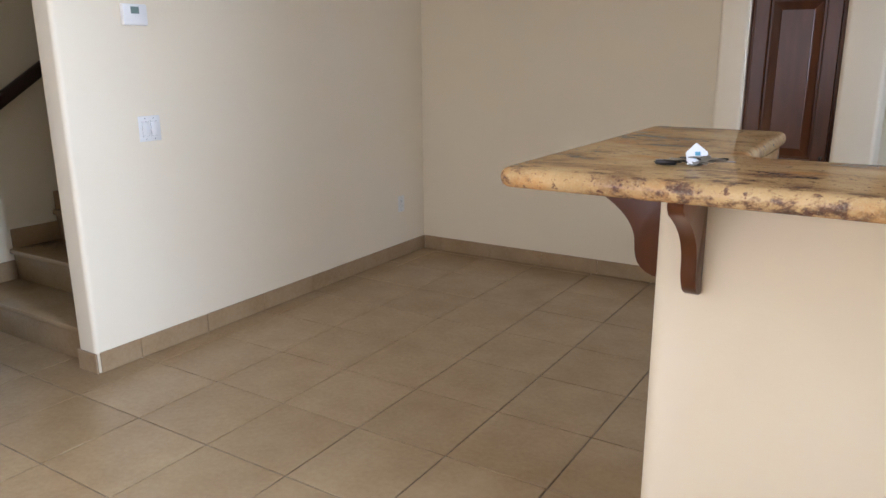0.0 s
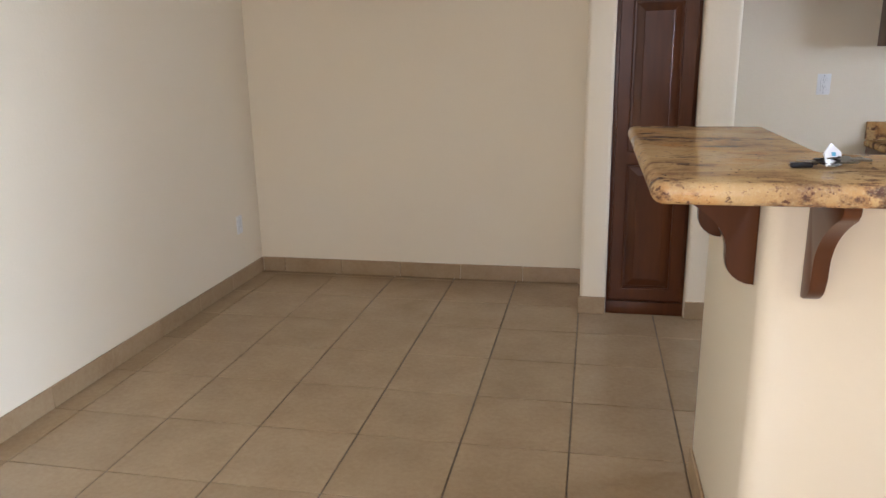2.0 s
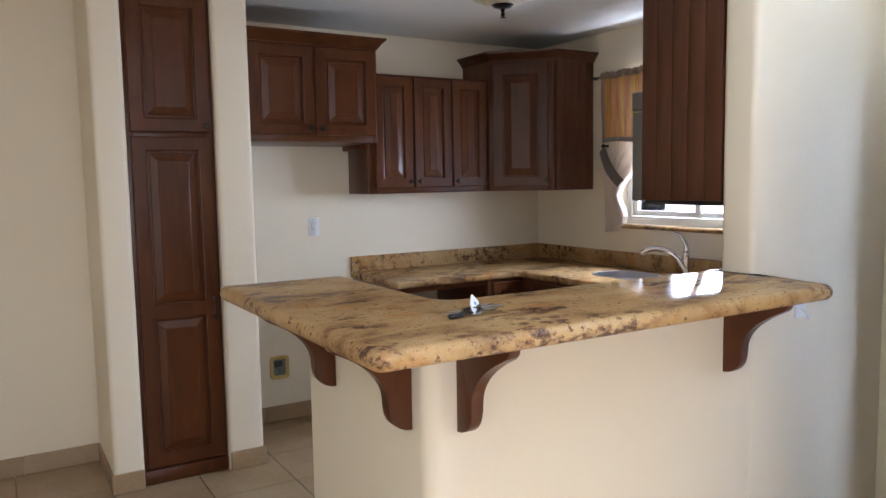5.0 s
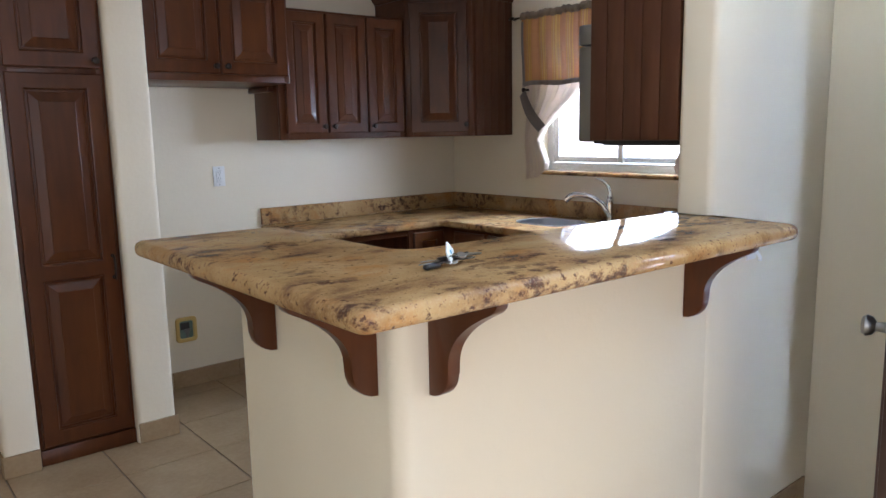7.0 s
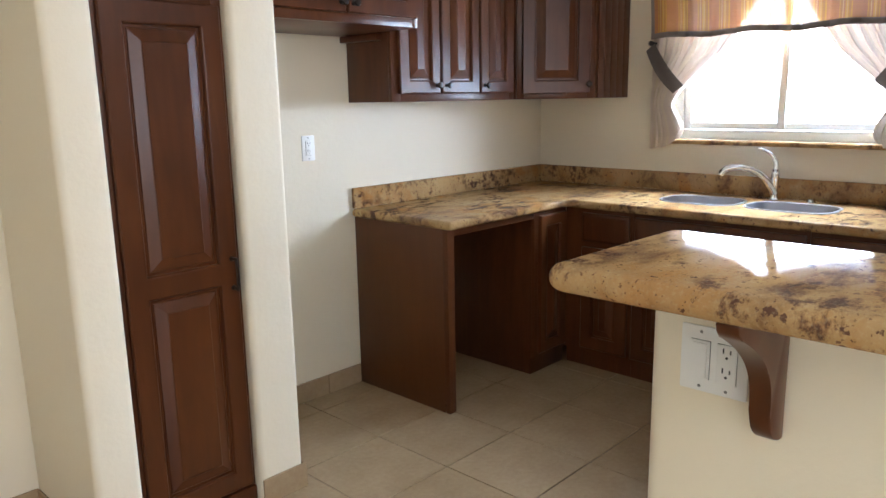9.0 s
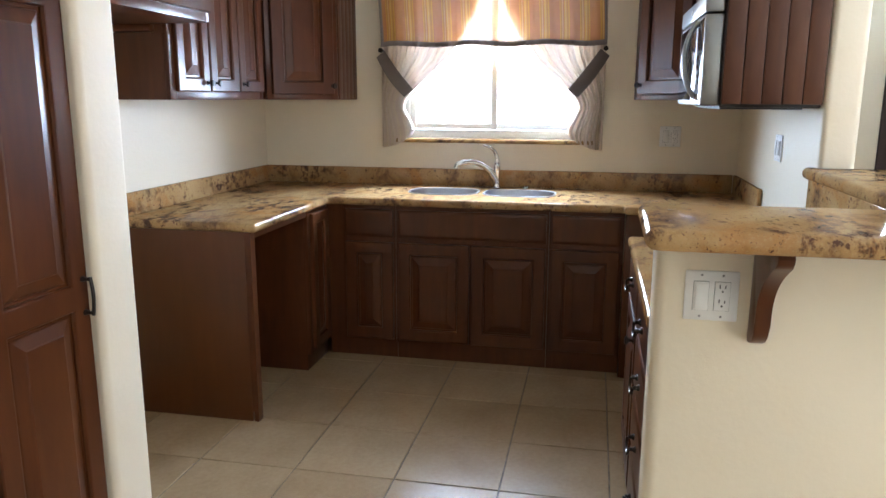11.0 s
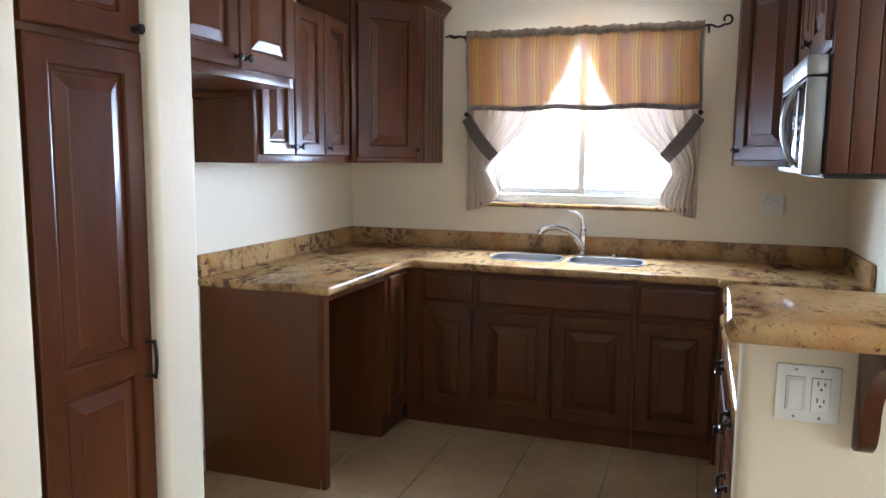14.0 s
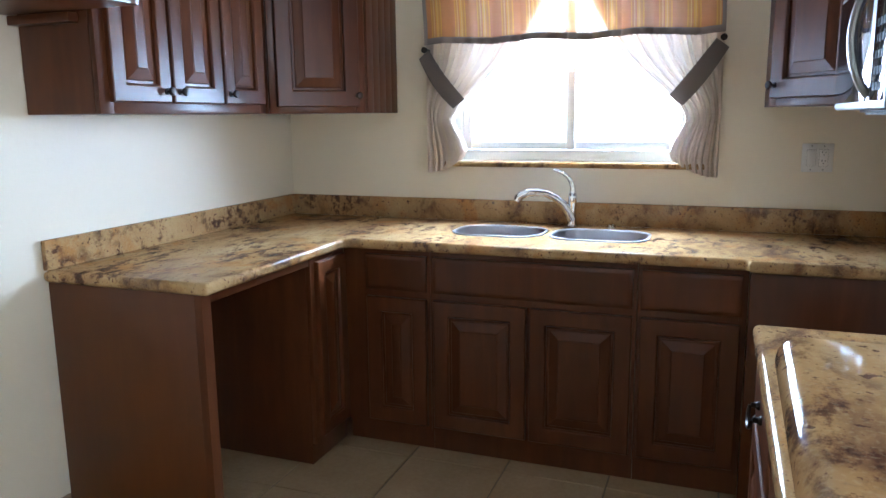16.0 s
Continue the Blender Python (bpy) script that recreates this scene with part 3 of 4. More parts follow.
def pantry():
    c = thing("pantry_cabinet", "tall dark cherry pantry cabinet built between two columns", "cabinet")
    part("body", boxed(-0.586, -0.172, 3.965, 4.45, 0.0, 2.465, 0.002), M_WOOD, c)
    bm = bmesh.new()
    for a, b, z0, z1 in ((-0.586, -0.553, 0.075, 2.465), (-0.205, -0.172, 0.075, 2.465), (-0.553, -0.205, 1.735, 1.765), (-0.553, -0.205, 2.42, 2.465), (-0.553, -0.205, 0.075, 0.105)):
        box(bm, a, b, 3.945, 3.964, z0, z1, 0.002)
    part("face_frame", bm, M_WOOD, c)
    part("base_board", boxed(-0.586, -0.172, 3.935, 3.964, 0.001, 0.073, 0.004), M_WOOD, c)
    m = at_front(3.945)
    d = raised_front(c, -0.570, -0.188, 0.088, 1.738, m, fields=[(0.088, 0.873), (0.873, 1.738)], stile=0.062)
    bm = bmesh.new()
    for z in (0.823, 0.923):
        lathe(bm, [(0.009, 0), (0.009, 0.004), (0.006, 0.008), (0.005, 0.026)], 10, m @ pose(-0.211, -0.02, z, 90, 0, 0))
    tube(bm, [m @ Vector((-0.211, -0.046 - 0.006 * math.sin(math.pi * k / 8), 0.816 + 0.114 * k / 8)) for k in range(9)], 0.0055, 8)
    part("handle", bm, M_BRONZE, d, "dark bronze bar handle")
    d = raised_front(c, -0.570, -0.188, 1.762, 2.43, m, stile=0.062)
    knob(d, -0.214, 1.795, m @ Matrix.Translation((0, -0.02, 0)))


pantry()


# ---- wall cabinets ----
def fridge_cabinet():
    c = thing("wall_cabinet", "dark cherry two-door wall cabinet with crown moulding above refrigerator space", "cabinet")
    part("body", boxed(0.016, 0.802, 4.052, 4.553, 1.730, 2.272, 0.002), M_WOOD, c)
    bm = bmesh.new()
    for a, b, z0, z1 in ((0.016, 0.046, 1.730, 2.272), (0.772, 0.802, 1.730, 2.272), (0.046, 0.772, 1.730, 1.775), (0.046, 0.772, 2.235, 2.272), (0.397, 0.423, 1.775, 2.235)):
        box(bm, a, b, 4.03, 4.051, z0, z1, 0.002)
    part("face_frame", bm, M_WOOD, c)
    m = at_front(4.03)
    for a, b, k in ((0.034, 0.404, 0.380), (0.416, 0.786, 0.440)):
        d = raised_front(c, a, b, 1.766, 2.250, m, stile=0.058)
        knob(d, k, 1.803, m @ Matrix.Translation((0, -0.02, 0)))
    bm = sweep(bmesh.new(), CROWN, [(0.018, 4.03, 2.262), (0.802, 4.03, 2.262), (0.802, 4.553, 2.262)])
    part("crown_moulding", bm, M_WOOD, c)
    part("light_rail", boxed(0.803, 0.842, 4.30, 4.553, 1.700, 1.729, 0.003), M_WOOD, c)


def low_cabinet():
    c = thing("wall_cabinet", "dark cherry wall cabinet with three narrow raised-panel doors", "cabinet")
    part("body", boxed(0.843, 1.740, 4.268, 4.553, 1.425, 2.165, 0.002), M_WOOD, c)
    bm = bmesh.new()
    for a, b, z0, z1 in ((0.843, 0.900, 1.425, 2.165), (1.700, 1.740, 1.425, 2.165), (0.900, 1.700, 1.425, 1.47), (0.900, 1.700, 2.14, 2.165), (1.135, 1.175, 1.47, 2.14), (1.425, 1.465, 1.47, 2.14)):
        box(bm, a, b, 4.247, 4.267, z0, z1, 0.002)
    part("face_frame", bm, M_WOOD, c)
    m = at_front(4.247)
    for a, b, k in ((0.884, 1.148, 1.122), (1.162, 1.437, 1.188), (1.451, 1.716, 1.477)):
        d = raised_front(c, a, b, 1.462, 2.150, m, stile=0.052)
        knob(d, k, 1.50, m @ Matrix.Translation((0, -0.02, 0)))


def corner_cabinet(pts, m, width, side, z0, z1, label, knob_x, crown):
    """A corner wall cabinet with a diagonal door. side: the grooved plank side towards the window."""
    c = thing("corner_cabinet", label, "cabinet")
    part("body", prism(bmesh.new(), pts, z0, z1), M_WOOD, c)
    bm = bmesh.new()
    for a, b, p, q in ((0.004, 0.045, z0, z1), (width - 0.045, width - 0.004, z0, z1), (0.045, width - 0.045, z0, z0 + 0.04), (0.045, width - 0.045, z1 - 0.05, z1)):
        box(bm, a, b, -0.019, 0.0, p, q, 0.002)
    part("face_frame", turned(bm, m), M_WOOD, c)
    d = raised_front(c, 0.034, width - 0.034, z0 + 0.028, z1 - 0.035, m @ at_front(-0.019), stile=0.062)
    knob(d, knob_x, z0 + 0.075, m @ at_front(-0.039))
    (sx0, sx1, sy, sd) = side
    n = 5
    for k in range(n):
        a, b = sx0 + (sx1 - sx0) * k / n, sx0 + (sx1 - sx0) * (k + 1) / n
        part("plank", boxed(a + 0.0012, b - 0.0012, sy, sy + sd * 0.008, z0, z1, 0.003), M_PANEL, c, "reddish cherry plank" if k == 0 else "")
    part("crown_moulding", sweep(bmesh.new(), CROWN, crown), M_WOOD, c)


fridge_cabinet()
low_cabinet()
corner_cabinet([(1.743, 4.24), (2.065, 3.948), (2.412, 3.948), (2.412, 4.553), (1.743, 4.553)], pose(1.743, 4.24, 0, 0, 0, math.degrees(math.atan2(-0.292, 0.322))), 0.4347,
               (2.085, 2.411, 3.947, -1), 1.425, 2.295, "dark cherry corner wall cabinet with a diagonal door beside the window", 0.39,
               [(1.743, 4.553, 2.285), (1.743, 4.225, 2.285), (2.058, 3.938, 2.285), (2.412, 3.938, 2.285)])
corner_cabinet([(2.412, 2.275), (2.065, 2.275), (1.675, 2.03), (1.675, 1.698), (2.412, 1.698)], pose(2.065, 2.275, 0, 0, 0, math.degrees(math.atan2(-0.245, -0.39))), 0.4606,
               (2.085, 2.411, 2.276, 1), 1.43, 2.325, "dark cherry corner wall cabinet with a diagonal door by the microwave", 0.06,
               [(2.412, 2.285, 2.315), (2.060, 2.285, 2.315), (1.668, 2.04, 2.315)])


def microwave_cabinet():
    c = thing("wall_cabinet", "dark cherry two-door wall cabinet with plank side above microwave", "cabinet")
    part("body", boxed(0.905, 1.668, 1.698, 2.03, 1.820, 2.33, 0.002), M_WOOD, c)
    n = 5
    for k in range(n):
        a, b = 1.699 + 0.348 * k / n, 1.699 + 0.348 * (k + 1) / n
        part("plank", boxed(0.884, 0.904, a + 0.0012, b - 0.0012, 1.418, 2.33, 0.003), M_PANEL, c, "reddish cherry plank" if k == 0 else "")
    m = pose(0, 2.03, 0, 0, 0, 180)
    bm = bmesh.new()
    for a, b, z0, z1 in ((-1.668, -1.63, 1.836, 2.33), (-0.94, -0.905, 1.836, 2.33), (-1.63, -0.94, 1.836, 1.875), (-1.63, -0.94, 2.29, 2.33)):
        box(bm, a, b, -0.02, 0.0, z0, z1, 0.002)
    part("face_frame", turned(bm, m), M_WOOD, c)
    for a, b, k in ((-1.645, -1.295, -1.32), (-1.280, -0.925, -1.255)):
        d = raised_front(c, a, b, 1.860, 2.305, m @ at_front(-0.02), stile=0.055)
        knob(d, k, 1.90, m @ at_front(-0.04))
    bm = sweep(bmesh.new(), CROWN, [(1.668, 2.05, 2.32), (0.884, 2.05, 2.32), (0.884, 1.70, 2.32)])
    part("crown_moulding", bm, M_WOOD, c)


microwave_cabinet()


def microwave():
    c = thing("microwave", "stainless steel over-the-range microwave with a curved handle", "microwave")
    part("body", boxed(0.908, 1.664, 1.699, 2.049, 1.405, 1.816, 0.004), M_BLACK, c, "black microwave casing")
    d = part("door", boxed(0.908, 1.664, 2.051, 2.119, 1.412, 1.742, 0.008), M_STEEL, c)
    part("top_panel", boxed(0.908, 1.664, 2.051, 2.122, 1.746, 1.816, 0.008), M_STEEL, c)
    part("glass", boxed(1.13, 1.655, 2.117, 2.121, 1.432, 1.728, 0.002), M_DARKGLASS, d, "dark tinted door glass")
    part("control_panel", boxed(0.918, 1.075, 2.117, 2.121, 1.432, 1.728, 0.002), M_DARKGLASS, c, "black control panel")
    for r in range(5):
        for k in range(3):
            part("button", boxed(0.945 + 0.034 * k, 0.970 + 0.034 * k, 2.1205, 2.1225, 1.455 + 0.036 * r, 1.474 + 0.036 * r, 0.0008), M_KEYPAD, c)
    path = [(1.105, 2.118 + 0.046 * math.sin(math.pi * k / 12) ** 0.7, 1.445 + 0.285 * k / 12) for k in range(13)]
    part("handle", tube(bmesh.new(), path, 0.011, 10), M_HANDLE, d, "curved satin steel handle")
    part("badge", lathe(bmesh.new(), [(0.012, 0), (0.012, 0.002), (0.010, 0.003)], 16, pose(1.29, 2.122, 1.780, -90, 0, 0)), M_WHITE, c)
    part("vent", boxed(0.95, 1.62, 1.75, 2.04, 1.399, 1.4045), M_SLOT, c)


microwave()


# ---- base cabinets ----
def drawer_front(c, x0, x1, z0, z1, m, pulls=True):
    bm = bmesh.new()
    rect_rings(bm, x0, x1, z0, z1, [(0, 0.0), (0, -0.012), (0.004, -0.016), (0.016, -0.020), (0.02, -0.020)])
    d = part("drawer", turned(bm, m), M_WOOD, c)
    if pulls:
        bail_pull(d, (x0 + x1) / 2, (z0 + z1) / 2 + 0.012, m @ at_front(-0.02))
    return d


def sink_run():
    m = pose(1.78, 0, 0, 0, 0, -90)
    units = [("base_cabinet", 3.925, 3.53, "dark cherry corner base cabinet with one drawer and one door", [(3.815, 3.545)], [(3.815, 3.545)]),
             ("sink_cabinet", 3.53, 2.705, "dark cherry sink base cabinet with two raised-panel doors", [(3.515, 3.125), (3.11, 2.72)], [(3.515, 2.72)]),
             ("base_cabinet", 2.705, 2.325, "dark cherry base cabinet with a drawer above a door", [(2.69, 2.345)], [(2.69, 2.345)])]
    for name, ya, yb, label, doors, drawers in units:
        c = thing(name, label, "cabinet")
        part("body", boxed(1.802, 2.392, yb + 0.001, ya - 0.001, 0.095, 0.868, 0.001), M_WOOD, c)
        bm = bmesh.new()
        a, b = -ya + 0.001, -yb - 0.001
        xs = [a] + [v for p, q in doors for v in (-p + 0.01, -q - 0.01)] + [b]
        for p, q in zip(xs[::2], xs[1::2]):
            box(bm, p, q, 0.0, 0.0215, 0.095, 0.868)
        for p, q in doors:
            for z0, z1 in ((0.095, 0.125), (0.655, 0.70), (0.842, 0.868)):
                box(bm, -p + 0.0101, -q - 0.0101, 0.0005, 0.0215, z0, z1)
        part("face_frame", turned(bm, m), M_WOOD, c)
        part("toe_board", boxed(1.806, 1.83, yb + 0.001, ya - 0.001, 0.001, 0.0945), M_WOOD, c)
        for p, q in doors:
            raised_front(c, -p, -q, 0.115, 0.665, m, stile=0.058)
        for p, q in drawers:
            drawer_front(c, -p, -q, 0.695, 0.845, m, pulls=False)


def left_run():
    c = thing("dishwasher_panel", "dark cherry end panel closing the empty dishwasher space", "cabinet panel")
    part("panel", boxed(0.852, 0.872, 3.955, 4.553, 0.0, 0.868, 0.001), M_VENEER, c)
    bm = prism(bmesh.new(), [(3.925, 0.0), (3.925, 0.868), (3.9545, 0.868), (3.9545, 0.045), (3.945, 0.045), (3.945, 0.0)], 0.852, 0.895, Matrix(((0, 0, 1, 0), (1, 0, 0, 0), (0, 1, 0, 0), (0, 0, 0, 1))))
    part("stile", bm, M_WOOD, c)
    part("top_rail", boxed(0.8955, 1.499, 3.93, 3.952, 0.835, 0.868, 0.001), M_WOOD, c)
    c = thing("base_cabinet", "narrow dark cherry base cabinet beside the dishwasher space", "cabinet")
    part("body", boxed(1.502, 1.801, 3.948, 4.553, 0.0, 0.868, 0.001), M_WOOD, c)
    part("face_frame", boxed(1.502, 1.779, 3.927, 3.947, 0.09, 0.868, 0.001), M_WOOD, c)
    d = raised_front(c, 1.535, 1.765, 0.115, 0.845, at_front(3.927), stile=0.05)


def drawer_run():
    m = pose(0, 2.318, 0, 0, 0, 180)
    c = thing("drawer_cabinet", "dark cherry base cabinet with four drawers and bronze pulls", "cabinet")
    part("body", boxed(-0.193, 0.365, 1.718, 2.283, 0.095, 0.868, 0.001), M_WOOD, c)
    part("toe_board", boxed(-0.193, 0.365, 2.255, 2.275, 0.001, 0.0945), M_WOOD, c)
    part("face_frame", boxed(-0.193, 0.365, 2.2835, 2.318, 0.095, 0.868, 0.001), M_WOOD, c)
    for z0, z1 in ((0.71, 0.845), (0.52, 0.69), (0.325, 0.50), (0.12, 0.305)):
        drawer_front(c, -0.345, 0.150, z0, z1, m)
    c = thing("base_cabinet", "dark cherry base cabinet with drawer and door beside range space", "cabinet")
    part("body", boxed(0.367, 0.898, 1.718, 2.283, 0.095, 0.868, 0.001), M_WOOD, c)
    part("toe_board", boxed(0.367, 0.898, 2.255, 2.275, 0.001, 0.0945), M_WOOD, c)
    part("face_frame", boxed(0.367, 0.898, 2.2835, 2.318, 0.095, 0.868, 0.001), M_WOOD, c)
    drawer_front(c, -0.878, -0.387, 0.71, 0.845, m)
    d = raised_front(c, -0.878, -0.387, 0.12, 0.69, m)
    knob(d, -0.42, 0.64, m @ at_front(-0.02))
    c = thing("cabinet_end_panel", "dark cherry end panel of the sink run at the range space", "cabinet panel")
    part("panel", boxed(1.742, 1.779, 1.718, 2.324, 0.0, 0.868, 0.002), M_WOOD, c)


sink_run()
left_run()
drawer_run()


# ---- granite ----
def counters():
    outer = rounded([(0.838, 3.893), (1.735, 3.893), (1.735, 2.335), (1.700, 2.335), (1.700, 1.697), (2.413, 1.697), (2.413, 4.554), (0.838, 4.554)], [0.012, 0.03, 0.012, 0.01, 0, 0, 0, 0])
    bowls = []
    for y0, y1 in ((3.135, 3.525), (2.70, 3.095)):
        bowls.append(rounded([(1.965, y0), (1.965, y1), (2.265, y1), (2.265, y0)], 0.11, 8))
    c = thing("countertop", "polished golden brown granite countertop around the sink", "countertop")
    part("top", slab(bmesh.new(), [outer] + bowls, 0.869, 0.910, 0.016), M_GRANITE, c)
    for a in ((0.838, 2.394, 4.534, 4.554), (2.394, 2.413, 1.718, 4.554), (1.720, 2.394, 1.697, 1.717)):
        part("backsplash", boxed(*a, 0.9105, 1.012, 0.003), M_GRANITE, c)
    s = thing("sink", "double-bowl stainless steel sink set in granite", "sink")
    for y0, y1 in ((3.120, 3.540), (2.685, 3.110)):
        bm = bmesh.new()
        prev = None
        for ins, z, r in ((0.008, 0.9105, 0.117), (0.009, 0.9135, 0.116), (0.019, 0.9140, 0.106), (0.023, 0.9100, 0.102), (0.026, 0.85, 0.10), (0.030, 0.70, 0.095), (0.055, 0.678, 0.075), (0.12, 0.674, 0.03)):
            loop = rounded([(1.95 + ins, y0 + ins), (2.28 - ins, y0 + ins), (2.28 - ins, y1 - ins), (1.95 + ins, y1 - ins)], r, 7)
            ring = [bm.verts.new((x, y, z)) for x, y in loop]
            if prev:
                for k in range(len(ring)):
                    j = (k + 1) % len(ring)
                    bm.faces.new((prev[k], prev[j], ring[j], ring[k]))
            prev = ring
        bm.faces.new(prev)
        bowl = part("bowl", bm, M_SINK, s)
        part("drain", lathe(bmesh.new(), [(0.044, 0), (0.044, 0.003), (0.034, 0.004), (0.030, 0.001)], 20, Matrix.Translation((2.11, (y0 + y1) / 2, 0.6755))), M_CHROME, bowl)
    low = thing("countertop", "polished golden brown granite counter over the drawers", "countertop")
    outline = rounded([(-0.195, 1.697), (0.905, 1.697), (0.905, 2.350), (-0.195, 2.350)], [0, 0, 0.012, 0.012])
    part("top", slab(bmesh.new(), [outline], 0.869, 0.910, 0.016), M_GRANITE, low)
    part("backsplash", boxed(-0.176, 0.905, 1.697, 1.717, 0.9105, 1.146, 0.002), M_GRANITE, low)
    part("backsplash", boxed(-0.195, -0.177, 1.697, 2.33, 0.9105, 1.146, 0.002), M_GRANITE, low)
    bar = thing("bar_top", "thick golden granite bar top with dark blotches and rounded edges", "countertop")
    outline = rounded([(-0.580, 1.297), (0.872, 1.283), (0.872, 1.702), (0.935, 1.702), (0.935, 1.735), (-0.166, 1.735), (-0.166, 2.385), (-0.580, 2.392)],
                      [0.030, 0.05, 0, 0, 0.012, 0.06, 0.03, 0.032])
    part("top", slab(bmesh.new(), [outline], 1.147, 1.190, 0.0205, 6), M_GRANITE, bar)


counters()


def corbel(at):
    """A curved wooden bracket: its back on the wall at local y 0, reaching out to -y under the slab."""
    c = thing("corbel", "dark cherry curved wooden corbel under the bar top", "bracket", at, group="corbels under the bar top")
    pts = [(0, 0), (-0.203, 0), (-0.210, -0.005), (-0.213, -0.014), (-0.210, -0.024), (-0.204, -0.031)]
    for k in range(0, 13):
        f = k / 12
        pts.append((-0.196 + 0.130 * math.sin(f * math.pi / 2), -0.036 - 0.136 * (0.72 * f + 0.28 * f * f)))
    pts += [(-0.0655, -0.188), (-0.064, -0.203), (-0.058, -0.218), (-0.048, -0.230), (-0.035, -0.240), (-0.018, -0.247), (0, -0.249)]
    bm = prism(bmesh.new(), pts, -0.0165, 0.0165, Matrix(((0, 0, 1, 0), (1, 0, 0, 0), (0, 1, 0, 0), (0, 0, 0, 1))))
    rim = [e for e in bm.edges if abs(e.verts[0].co.x - e.verts[1].co.x) < 1e-5]
    bmesh.ops.bevel(bm, geom=rim, offset=0.0035, segments=2, affect="EDGES", profile=0.5)
    part("bracket", bm, M_WOOD, c)
    return c


first = corbel(pose(-0.2185, 1.569, 1.1465))
copy_thing(first, pose(0.755, 1.569, 1.1465))
copy_thing(first, pose(-0.316, 1.6565, 1.1465, 0, 0, -90))
copy_thing(first, pose(-0.316, 2.1215, 1.1465, 0, 0, -90))


# ---- faucet ----
def faucet():
    c = thing("faucet", "chrome single-lever pull-out kitchen faucet", "faucet", pose(2.325, 3.055, 0.910))
    part("base", lathe(bmesh.new(), [(0.027, 0.0), (0.027, 0.005), (0.021, 0.012), (0.018, 0.04), (0.0165, 0.075), (0.019, 0.105), (0.021, 0.130), (0.019, 0.150), (0.012, 0.160)], 20), M_CHROME, c)
    spine = [(0.0, 0.0, 0.030), (-0.008, 0.014, 0.066), (-0.022, 0.038, 0.104), (-0.040, 0.070, 0.134), (-0.060, 0.106, 0.153), (-0.082, 0.146, 0.162), (-0.100, 0.180, 0.160), (-0.114, 0.206, 0.150), (-0.122, 0.220, 0.136), (-0.125, 0.225, 0.122)]
    part("spout", tube(bmesh.new(), spine, [0.021, 0.0205, 0.019, 0.0175, 0.0165, 0.0165, 0.018, 0.0195, 0.019, 0.016], 14), M_CHROME, c)
    spine = [(0.0, 0.0, 0.150), (0.0, 0.000, 0.176), (-0.003, 0.006, 0.200), (-0.008, 0.018, 0.222), (-0.014, 0.038, 0.240), (-0.021, 0.062, 0.252), (-0.027, 0.082, 0.257)]
    part("lever", tube(bmesh.new(), spine, [0.016, 0.0135, 0.0115, 0.0095, 0.008, 0.007, 0.0055], 12), M_CHROME, c)
    cap = thing("sink_hole_cover", "chrome cap over a spare sink hole", "fitting", pose(2.325, 2.88, 0.910))
    part("cap", lathe(bmesh.new(), [(0.024, 0), (0.024, 0.004), (0.019, 0.007), (0.018, 0.016), (0.012, 0.020)], 18), M_CHROME, cap)


faucet()


# ---- curtains ----
def sheet(name, fn, nu, nv, material, parent, label="", thick=0.0):
    bm = bmesh.new()
    uv = bm.loops.layers.uv.new("UVMap")
    g = [[bm.verts.new(fn(i / nu, j / nv)[0]) for i in range(nu + 1)] for j in range(nv + 1)]
    us = [[fn(i / nu, j / nv)[1] for i in range(nu + 1)] for j in range(nv + 1)]
    for j in range(nv):
        for i in range(nu):
            f = bm.faces.new((g[j][i], g[j][i + 1], g[j + 1][i + 1], g[j + 1][i]))
            for lp, (a, b) in zip(f.loops, ((j, i), (j, i + 1), (j + 1, i + 1), (j + 1, i))):
                lp[uv].uv = (us[a][b], a / nv)
    ob = part(name, bm, material, parent, label)
    return ob


CY, HALF = 3.11, 0.655


